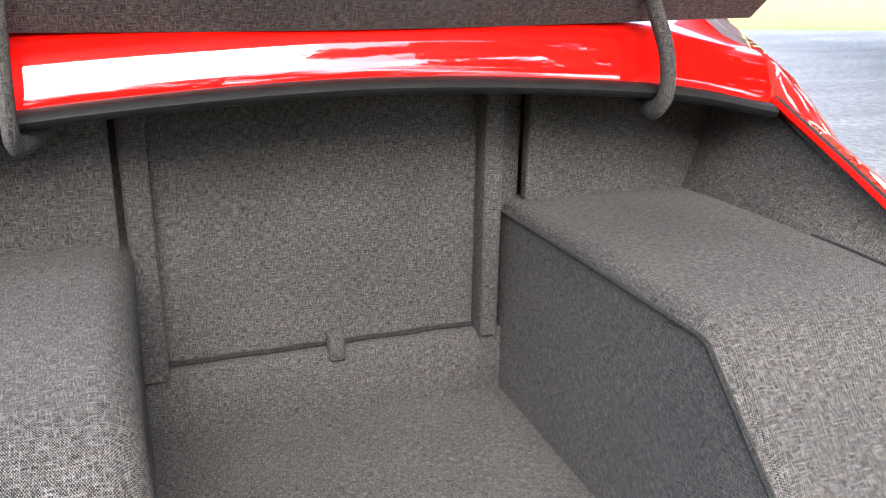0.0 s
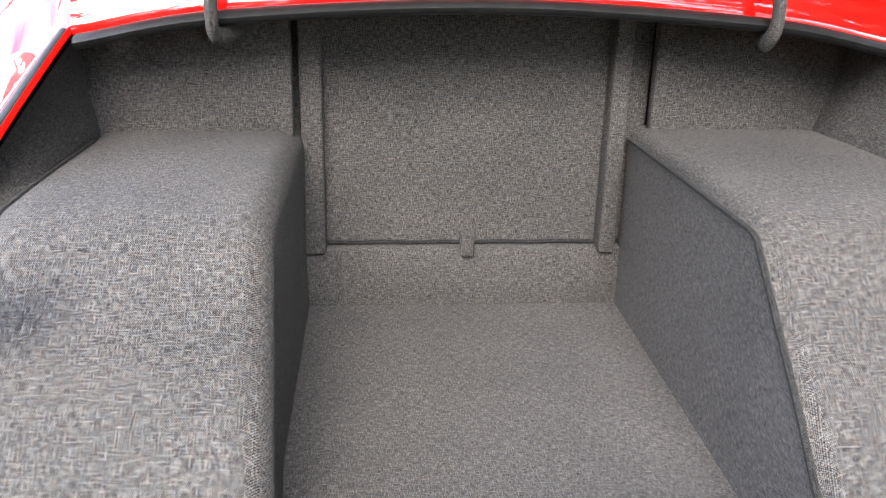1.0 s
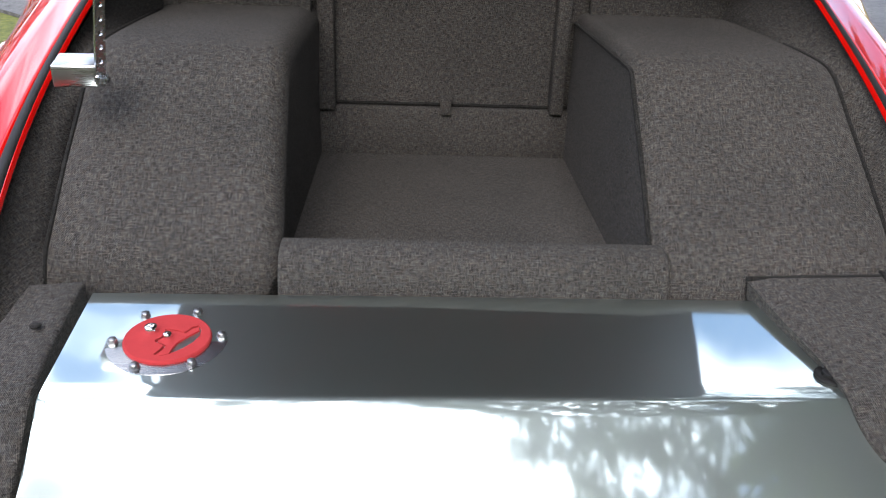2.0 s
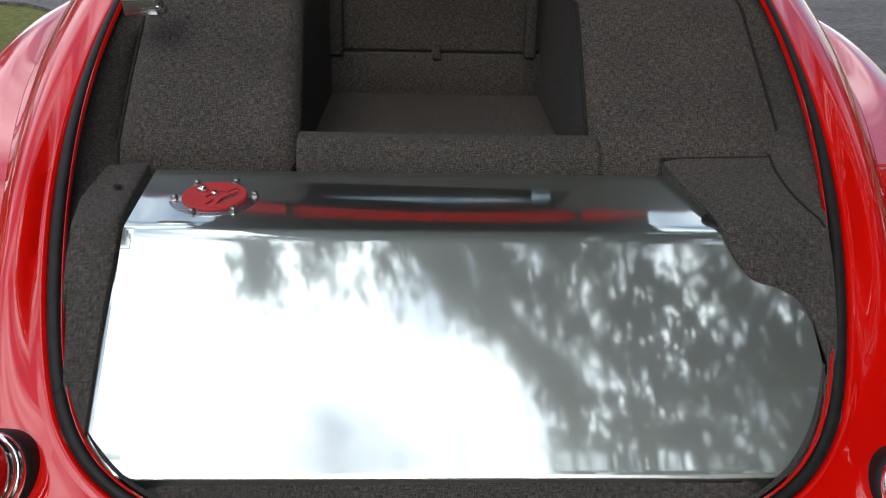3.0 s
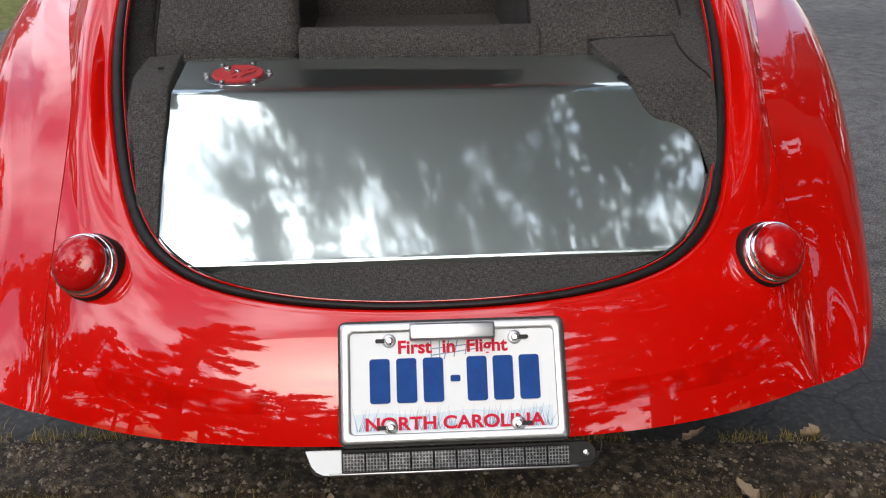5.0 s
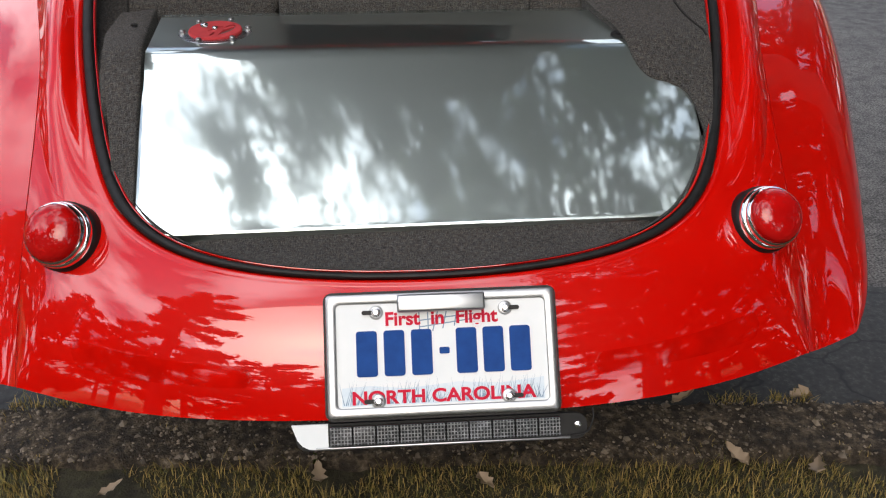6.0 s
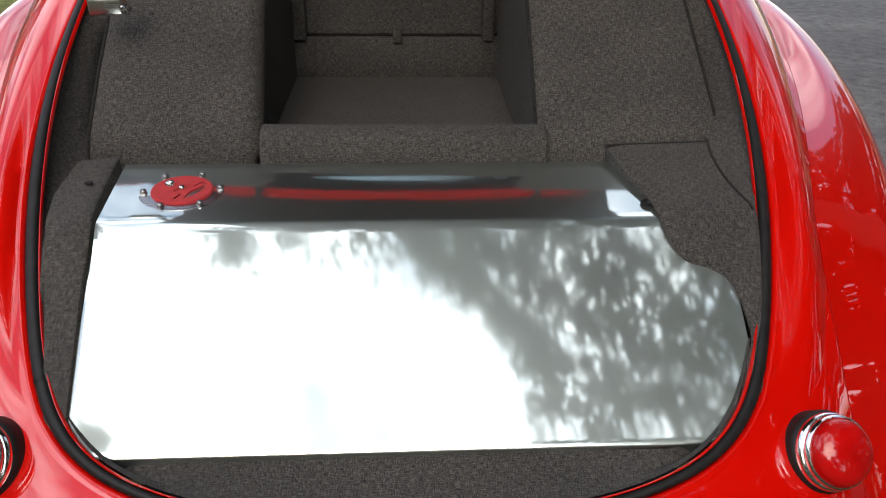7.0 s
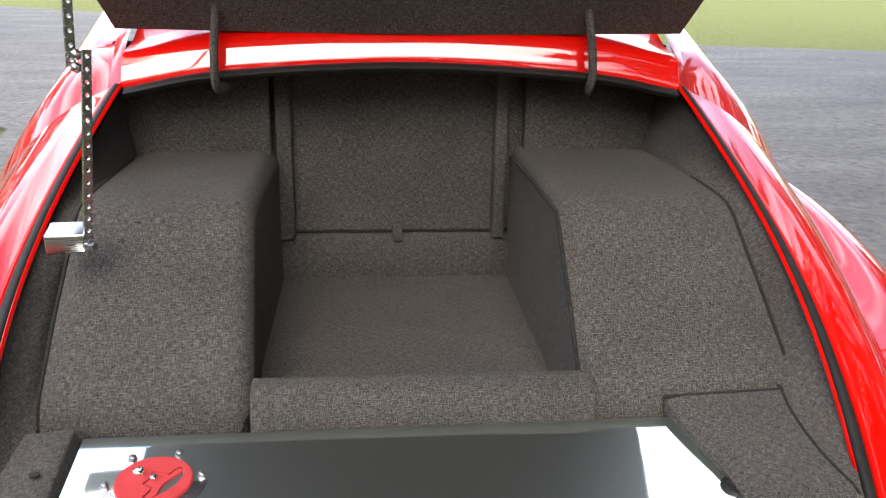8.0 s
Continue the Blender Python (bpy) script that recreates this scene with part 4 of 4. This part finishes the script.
words("plate_motto", "First  in  Flight", .0255, PM @ pose(0, .0475, .0036), CRIMSON, plate, "red motto lettering", wide=1.05)
words("plate_state", "NORTH CAROLINA", .0245, PM @ pose(0, -.0580, .0036), CRIMSON, plate, "red state lettering", wide=1.16)
# pale wash, grass and scaffold print
WASH = make_soil("plate_wash", [(0.3, (0.56, 0.66, 0.74)), (0.7, (0.68, 0.75, 0.79))], 50, .0001)
bm = bmesh.new()
plate_shape(bm, [(-.138, -.068), (.138, -.068), (.138, -.038), (.08, -.044), (.02, -.040), (-.05, -.046), (-.1, -.041), (-.138, -.043)], .00006, PM @ pose(0, 0, .003))
part("plate_print", bm, WASH, plate, "pale blue wash along the foot of the plate", smooth=False)
rng = random.Random(4)
bm = bmesh.new()
for k in range(150):
    x = rng.uniform(-.136, .136)
    h, lean = rng.uniform(.012, .036), rng.uniform(-.008, .014)
    p = [(x - .0006, -.066), (x + .0006, -.066), (x + lean + .0003, -.066 + h)]
    bm.faces.new([bm.verts.new(PM @ Vector((a, b, .00312 + .00002 * (k % 5)))) for a, b in p])
part("plate_print", bm, PALE, plate, "pale blue grass print", smooth=False)
bm = bmesh.new()
for a, b in (((-.03, .045), (.045, .052)), ((-.03, .036), (.045, .045)), ((-.012, .030), (-.004, .058)), ((.002, .033), (.008, .058)), ((.018, .036), (.022, .057)), ((-.03, .058), (-.03, .030)), ((-.018, .058), (-.018, .032))):
    a, b = Vector((*a, 0)), Vector((*b, 0))
    d = (b - a).normalized().cross(Vector((0, 0, 1))) * .0008
    bm.faces.new([bm.verts.new(PM @ (q + Vector((0, 0, .0031)))) for q in (a - d, a + d, b + d, b - d)])
part("plate_print", bm, PALE, plate, "pale blue wing frame print", smooth=False)

# clear lamp bar under the plate
bar_lamp = tagged(new("brake_lamp"), "clear ribbed lamp bar with a dark housing under the plate")
bar_lamp.parent = car
BM_ = frame_at((.031, -.098, .346), (0, -.86, .5), (1, 0, 0))
CLEAR, cn, cl, cb = material("clear_lens", 0.12, 0.0, (0.55, 0.56, 0.57))
cb.inputs["Coat Weight"].default_value = 1.0
ct = noise_node(cn, cl, 220.0, 2.0)
cr = ramp_node(cn, cl, ct.outputs["Fac"], [(0.35, (0.07, 0.075, 0.08)), (0.65, (0.24, 0.25, 0.26))])
cl.new(cr.outputs["Color"], cb.inputs["Base Color"])
GLOOM = make_lens("dark_reflector", (0.022, 0.023, 0.025))
bm = bmesh.new()
plate_shape(bm, rounded(.405, .036, .016, 6), .014, BM_ @ pose(-.002, -.006, -.012))
part("housing", bm, RUBBER, bar_lamp, "black lamp housing")
for k in range(10):
    bm = bmesh.new()
    box(bm, (-.0156, -.0135, 0), (.0156, .0135, .010), BM_ @ pose(-.1424 + .0320 * k, -.004, .002), .002)
    cell = part("lamp_cell", bm, GLOOM, bar_lamp, "dark reflector cell", smooth=False)
    bm = bmesh.new()
    for q in range(7):
        box(bm, (-.0007, -.0125, .0095), (.0007, .0125, .0118), BM_ @ pose(-.1424 + .0320 * k - .0135 + .0045 * q, -.004, .002))
    for q in range(5):
        box(bm, (-.0150, -.0006, .0095), (.0150, .0006, .0114), BM_ @ pose(-.1424 + .0320 * k, -.0135 + .0048 * q, .002))
    part("lens_ribs", bm, CLEAR, cell, "clear lens ribs", smooth=False)
bm = bmesh.new()
box(bm, (-.178, -.0020, 0), (.175, .0020, .006), BM_ @ pose(0, -.0205, .003), .0015)
part("lens_edge", bm, FRAME, bar_lamp, "clear edge strip of the lamp")
bm = bmesh.new()
tube(bm, [BM_ @ Vector(p) for p in curve([(.175, -.018, .006), (.198, -.014, .008), (.208, .004, .008), (.208, .018, .004)], 16)], .0012, 6)
part("lamp_wire", bm, RUBBER, bar_lamp, "thin black lamp wire")
bm = bmesh.new()
turned(bm, [(.005, 0), (.005, .002), (.003, .003)], 12, BM_ @ pose(.187, -.004, .003))
part("lamp_screw", bm, STEEL, bar_lamp)
bm = bmesh.new()
plate_shape(bm, [(-.024, .015), (.026, .015), (.026, -.017), (.010, -.0195), (.000, -.0185), (-.009, -.014), (-.016, -.006)], .006, BM_ @ pose(-.186, -.002, .002))
part("lamp_end", bm, WHITE, bar_lamp, "bright lamp end piece")

# ---------------------------------------------------------------- ground
GRASS = make_soil("lawn", [(0.3, (0.040, 0.052, 0.006)), (0.5, (0.100, 0.115, 0.014)), (0.72, (0.19, 0.185, 0.036))], 22.0, .05)
SOIL = make_soil("kerb_soil", [(0.32, (0.008, 0.006, 0.004)), (0.48, (0.036, 0.026, 0.016)), (0.6, (0.100, 0.076, 0.050)), (0.76, (0.22, 0.18, 0.13))], 42, .04)
bm = bmesh.new()
R = 1500
bm.faces.new([bm.verts.new(p) for p in ((-R, -R, -.03), (R, -R, -.03), (R, R, -.03), (-R, R, -.03))])
tagged(part("ground", bm, GRASS, None, "sunlit green lawn", smooth=False, uv=False), kind="structure")
bm = bmesh.new()
ol = [(-2.7, .50), (.2, .33), (16, .24), (30, 6.0), (12.5, 12.2), (8.4, 13.3), (5.7, 14.0), (0, 16.8), (-8.8, 22.6), (-22, 32), (-30, 20), (-14, 11), (-5, 7.6), (-3.6, 7.25), (-2.9, 6.6), (-2.65, 5.2)]
plate_shape(bm, ol, .04, pose(0, 0, -.04))
tagged(part("road", bm, ASPHALT, None, "worn grey asphalt drive", smooth=False, uv=False), kind="structure")
# dirty, cracked asphalt edge along the kerb; its dark colour holds the car's shade
m_edge, en, el_, eb = material("shaded_asphalt", 0.7)
e_grain = noise_node(en, el_, 70.0, 6.0, (1, 1, 1), "Object", 0.7)
e_col = ramp_node(en, el_, e_grain.outputs["Fac"], [(0.32, (0.008, 0.008, 0.008)), (0.55, (0.022, 0.022, 0.021)), (0.74, (0.060, 0.058, 0.054))])
e_warp = noise_node(en, el_, 9.0, 4.0)
e_vor = en.new("ShaderNodeTexVoronoi")
e_vor.feature = "DISTANCE_TO_EDGE"
e_vor.inputs["Scale"].default_value = 4.2
e_mix = mix_node(en, el_, 0.12, e_warp.inputs["Vector"].links[0].from_socket, e_warp.outputs["Color"])
el_.new(e_mix.outputs["Result"], e_vor.inputs["Vector"])
e_crack = ramp_node(en, el_, e_vor.outputs["Distance"], [(0.006, g3(0.12)), (0.022, g3(1.0))])
e_out = mix_node(en, el_, 1.0, e_col.outputs["Color"], e_crack.outputs["Color"], "MULTIPLY")
el_.new(e_out.outputs["Result"], eb.inputs["Base Color"])
bump_node(en, el_, eb, e_out.outputs["Result"], 0.8, 0.02)
bm = bmesh.new()
rows = []
for k in range(141):
    x = -2.6 + 6.2 * k / 140
    far = .80 + .10 * noise.noise(Vector((x * 1.3, 4, 0))) + .05 * noise.noise(Vector((x * 6, 1, 0)))
    rows.append([Vector((x, .340 - .062 * x, -.01)), Vector((x, .343 - .062 * x, .004)), Vector((x, far - .04, .004)), Vector((x, far, .0005)), Vector((x, far + .002, -.01))])
grid(bm, rows)
tagged(part("road_edge", bm, m_edge, None, "dirty cracked edge of the asphalt, darkened as shade under the car", uv=False), kind="structure")
# raised aggregate kerb behind the asphalt, and the rough verge
rng = random.Random(8)
KERB_BACK, KERB_FRONT, KERB_JOINT, KERB_TURN = .366, .196, -.192, .062
kerb = tagged(new("kerb"), "dark exposed aggregate kerb stones beside the asphalt", kind="structure")
for x0, x1 in ((-3.4, KERB_JOINT - .004), (KERB_JOINT + .004, 3.0)):
    bm = bmesh.new()
    rows = []
    steps = int((x1 - x0) / .02)
    for k in range(steps + 1):
        x = x0 + (x1 - x0) * k / steps
        inset = .006 if k in (0, steps) else 0.0
        y0, y1 = KERB_BACK - KERB_TURN * x + rng.uniform(-.006, .006), KERB_FRONT - KERB_TURN * x + rng.uniform(-.006, .006)
        row = [Vector((x, y0, -.03)), Vector((x, y0 - .004, .006))]
        for q in range(9):
            f = q / 8
            y = y0 - .016 + (y1 - y0 + .032) * f
            row.append(Vector((x, y, .017 - inset + .004 * noise.noise(Vector((x * 9, y * 9, 2))) + .0035 * noise.noise(Vector((x * 45, y * 45, 5))))))
        row += [Vector((x, y1 + .004, .008)), Vector((x, y1, -.03))]
        rows.append(row)
    grid(bm, rows)
    part("kerb_stone", bm, SOIL, kerb, "rough aggregate kerb stone", uv=False)
bm = bmesh.new()
rows = []
for k in range(121):
    x = -9 + 18 * k / 120
    rows.append([Vector((x, .215 - .062 * x - .35 * q, -.006 + .012 * noise.noise(Vector((x * 3, q * 1.1, 0))) - .03 * max(0, q - 8) / 5)) for q in range(14)])
grid(bm, rows)
tagged(part("verge", bm, make_soil("verge_soil", [(0.3, (0.010, 0.009, 0.006)), (0.5, (0.030, 0.027, 0.013)), (0.75, (0.07, 0.065, 0.028))], 26, .02), None, "rough grassy soil verge", uv=False), kind="structure")

# pebbles set in the kerb
rng = random.Random(15)
pv, pf = [], []
for k in range(5200):
    x = rng.uniform(-1.3, 1.5)
    y = KERB_BACK - .006 - KERB_TURN * x - rng.uniform(0, .160)
    r = rng.uniform(.0014, .0050) * (2.2 if rng.random() < .08 else 1)
    z = .016 + rng.uniform(-.003, .002)
    o = len(pv)
    for q in range(5):
        a = 2 * math.pi * q / 5 + rng.random()
        pv.append((x + r * math.cos(a) * rng.uniform(.7, 1.2), y + r * math.sin(a), z))
    pv.append((x, y, z + r * .7))
    pf += [(o + q, o + (q + 1) % 5, o + 5) for q in range(5)]
me = bpy.data.meshes.new("pebbles")
me.from_pydata(pv, [], pf)
me.materials.append(make_leaf("pebble", (0.020, 0.015, 0.010), (0.22, 0.18, 0.135)))
tagged(new("pebbles", me), "pale pebbles in the kerb", "pebbles", kind="stuff")

# grass blades on the verge and weeds along the asphalt
rng = random.Random(21)
gv, gf = [], []


def blade(x, y, z, h, w):
    a, lean = rng.uniform(0, 6.28), rng.uniform(.1, .75) * h
    dx, dy = math.cos(a), math.sin(a)
    o = len(gv)
    for f, ww in ((0, 1), (.5, .75), (.85, .35), (1, .04)):
        lx = lean * f * f
        for s in (-1, 1):
            gv.append((x + dx * lx - dy * s * w * ww, y + dy * lx + dx * s * w * ww, z + h * f * (1 - .25 * f)))
    for k in range(3):
        gf.append((o + 2 * k, o + 2 * k + 1, o + 2 * k + 3, o + 2 * k + 2))


for k in range(30000):
    x, y = rng.uniform(-1.5, 1.7), .203 - abs(rng.gauss(0, .24))
    if noise.noise(Vector((x * 4, y * 4, 3))) > -.25:
        blade(x, y - KERB_TURN * x, -.008, rng.uniform(.012, .034) * (1.7 if rng.random() < .05 else 1), rng.uniform(.0006, .0013))
for k in range(5200):
    x = rng.uniform(-1.7, 2.2)
    if noise.noise(Vector((x * 5, 0, 9))) + .4 * noise.noise(Vector((x * 23, 0, 4))) > .02:
        blade(x, KERB_BACK + .006 - KERB_TURN * x + rng.gauss(0, .010), -.002, rng.uniform(.012, .042), rng.uniform(.0007, .0014))
for k in range(2600):
    x, y = rng.uniform(-1.5, 1.7), rng.uniform(KERB_FRONT, KERB_BACK)
    if noise.noise(Vector((x * 7, y * 7, 13))) > .18:
        blade(x, y - KERB_TURN * x, .012, rng.uniform(.006, .020), rng.uniform(.0006, .0011))
me = bpy.data.meshes.new("grass")
me.from_pydata(gv, [], gf)
me.materials.append(make_leaf("grass_blade", (0.075, 0.080, 0.016), (0.33, 0.23, 0.075)))
tagged(new("grass", me), "short green and straw coloured grass blades", "grass", kind="stuff")

# dry leaves
DRY = make_leaf("dry_leaf", (0.16, 0.12, 0.08), (0.36, 0.28, 0.20))
rng = random.Random(33)
for x, y, s, turn in ((.556, .345, .055, 20), (.594, .150, .05, 130), (.73, .11, .05, 60), (.80, .335, .055, 200), (-.47, .40, .05, 80), (-.40, .395, .05, 10), (-.30, .39, .045, 250), (-.18, .16, .05, 100), (.12, .12, .045, 300), (-.55, .15, .045, 30)):
    bm = bmesh.new()
    rows = []
    curl = rng.uniform(.05, .30)
    for k in range(7):
        f = k / 6
        w = s * (.03, .34, .17, .30, .13, .12, .01)[k] * rng.uniform(.8, 1.15)
        rows.append([Vector(((f - .5) * s + .10 * s * abs(q), w * q, s * (curl * abs(q) ** 1.5 * (1 if q < 0 else .6) + .35 * (f - .45) ** 2 + rng.uniform(0, .06)))) for q in (-1, -.5, 0, .5, 1)])
    grid(bm, rows)
    z = .024 if y < KERB_BACK - KERB_TURN * x else .006
    bmesh.ops.transform(bm, matrix=pose(x, y, z, rng.uniform(-12, 12), rng.uniform(-12, 12), turn), verts=bm.verts)
    tagged(part("dry_leaf", bm, DRY, None, "curled pale brown dry leaf on the ground", uv=False), "", "leaf", "fallen leaves")

# ---------------------------------------------------------------- trees behind the camera


def tree(name, place, height, spread, leaves, leaf, base, seed, label="", limbs=34, boughs=(), rise=(-.05, .28)):
    """A tapered trunk, limbs with twigs, and a crown of single leaves gathered along the twigs; boughs are the ends of limbs that reach out further."""
    rng = random.Random(seed)
    top = tagged(new(name), label or "leafy green tree behind the verge", name)
    top.location = place
    bm = bmesh.new()
    trunk = curve([(0, 0, -.1), (rng.uniform(-.1, .1), rng.uniform(-.1, .1), height * .35), (rng.uniform(-.2, .2), rng.uniform(-.2, .2), height * .65), (0, 0, height * .95)], 14)
    tube(bm, trunk, [height * .022 * (1 - .9 * k / 13) + .02 for k in range(14)], 10)
    ends = []
    for k in range(limbs):
        f = base + (.97 - base) * (k + rng.random()) / limbs
        p = trunk[min(13, int(f * 13))]
        a = 2.4 * k + rng.uniform(-.5, .5)
        reach = spread * min(1.0, 1.3 - f * .9) * rng.uniform(.6, 1.08)
        ends.append((p, p + Vector((math.cos(a) * reach, math.sin(a) * reach, rng.uniform(*rise) * reach)), reach))
    for b in boughs:
        p = trunk[min(13, max(3, int((b[2] - 2.0) / height * 13)))]
        ends.append((p, Vector(b), (Vector(b) - p).length))
    spots, weights = [], []
    for p, end, reach in ends:
        mid = p.lerp(end, .5) + Vector((rng.uniform(-.06, .06), rng.uniform(-.06, .06), .10)) * reach
        path = curve([p, mid, end], 9)
        tube(bm, path, [height * .005 * (1 - .85 * q / 8) + .006 for q in range(9)], 5)
        along = (end - p).normalized()
        for q in range(3, 9):
            for side in (-1, 1):
                out = along.cross(Vector((0, 0, 1))) * side * rng.uniform(.5, 1.0) + along * rng.uniform(.2, .8) + Vector((0, 0, rng.uniform(-.35, .35)))
                tip = path[q] + out * reach * rng.uniform(.10, .24) * (1.25 - q / 12)
                tube(bm, [path[q], path[q].lerp(tip, .5) + Vector((0, 0, .02 * reach)), tip], [.010, .007, .003], 3, caps=False)
                for w in range(4):
                    spots.append(path[q].lerp(tip, .25 + .25 * w))
                    weights.append(reach * (.15 + (q - 3) / 5))
    part("trunk", bm, BARK, top, "brown branching trunk", uv=False)
    g = np.random.RandomState(seed)
    w = np.array(weights) / sum(weights)
    at = np.array([tuple(p) for p in spots])[g.choice(len(spots), leaves, p=w)]
    size = .10 + .032 * spread
    c = at + g.normal(0, 1, (leaves, 3)) * np.array((size, size, size * .6)) * g.uniform(.2, 1, (leaves, 1))
    u = g.normal(0, 1, (leaves, 3)) * np.array((1, 1, .5))
    u /= np.linalg.norm(u, axis=1)[:, None]
    v = np.cross(u, g.normal(0, 1, (leaves, 3)))
    v /= np.linalg.norm(v, axis=1)[:, None]
    h = leaf * g.uniform(.6, 1.3, (leaves, 1))
    verts = np.stack((c - u * h, c + v * h * .5, c + u * h, c - v * h * .5), axis=1).reshape(-1, 3)
    me = bpy.data.meshes.new("crown")
    me.from_pydata(verts.tolist(), [], np.arange(4 * leaves).reshape(-1, 4).tolist())
    me.materials.append(LEAVES)
    crown = new("crown", me)
    crown.parent = top
    return top


LEAVES = make_leaf("tree_leaves", (0.046, 0.074, 0.028), (0.105, 0.13, 0.055), 0.5)
rng = random.Random(12)
REACH = [(math.cos(a) * r, math.sin(a) * r, rng.uniform(9.0, 11.0)) for a, r in ((radians(168 + 7.4 * k), rng.uniform(5.2, 6.9)) for k in range(18))]
tree("tree", (5.2, 2.2, 0), 14.0, 5.6, 48000, .085, .42, 5, label="tall broad tree whose crown reaches over the drive", limbs=28, boughs=[(-6.7, -3.3, 10.0), *REACH], rise=(-.02, .16))
tree("tree", (7.6, -2.0, 0), 13.0, 4.4, 40000, .10, .25, 6, label="tall tree beside the drive with a broad crown", limbs=50)
# unseen shrubs, added to keep low sky out of the paint's reflections
for k, (x, y) in enumerate(((-2.6, -8.6), (.2, -8.4), (2.8, -8.0), (5.4, -4.6), (7.4, -3.6), (8.6, -.6), (9.6, 3.4))):
    tree("shrub", (x, y, 0), 2.7, 1.5, 6000, .10, .04, 60 + k, label="unseen green shrub, added to block low sky", limbs=40)
OPEN_SIDE = ((-4.4, -4.8, 11.5, 1.7, 0.1, 26000), (-9.5, -3.4, 6.6, 2.2, 0.1, 14000), (-8.4, -6.5, 7.4, 2.4, 0.1, 16000), (-6.2, -9.0, 7.2, 2.4, 0.1, 16000),
         (-3.4, -10.5, 6.4, 2.6, 0.1, 16000), (-1.0, -11.5, 5.2, 2.4, 0.08, 14000), (-11.5, -2.4, 4.8, 2.6, 0.06, 12000), (-12.0, 1.2, 4.4, 2.2, 0.06, 12000),
         (-12.5, 4.6, 4.8, 2.2, 0.06, 12000), (-12.0, 8.4, 5.4, 2.4, 0.06, 14000), (-9.4, 12.0, 6.0, 2.6, 0.06, 14000), (-13.5, -9.0, 7.0, 2.6, 0.1, 12000))
WOOD_SIDE = ((1.6, -10.5, 6.6, 2.4, 0.08, 18000), (4.1, -5.4, 14.0, 2.5, 0.16, 36000), (6.2, -6.6, 15.5, 3.4, 0.1, 34000), (9.0, -7.0, 14.0, 3.4, 0.1, 26000),
         (10.6, -2.2, 12.5, 3.4, 0.3, 24000), (10.8, 2.6, 9.0, 3.2, 0.16, 15000), (11.2, 8.2, 7.0, 3.6, 0.1, 10000), (9.2, 5.6, 6.0, 2.8, .08, 6500), (9.4, .6, 14.0, 3.2, .08, 12000), (8.4, -4.4, 13.5, 3.0, .08, 12000),
         (12.0, 6.4, 9.5, 3.0, .04, 7000))
for k, (x, y, h, w, base, leaves) in enumerate(OPEN_SIDE + WOOD_SIDE):
    tree("tree", (x, y, 0), h, w, leaves, .10 if math.hypot(x, y) < 8 else .14, base, 20 + k, limbs=44)
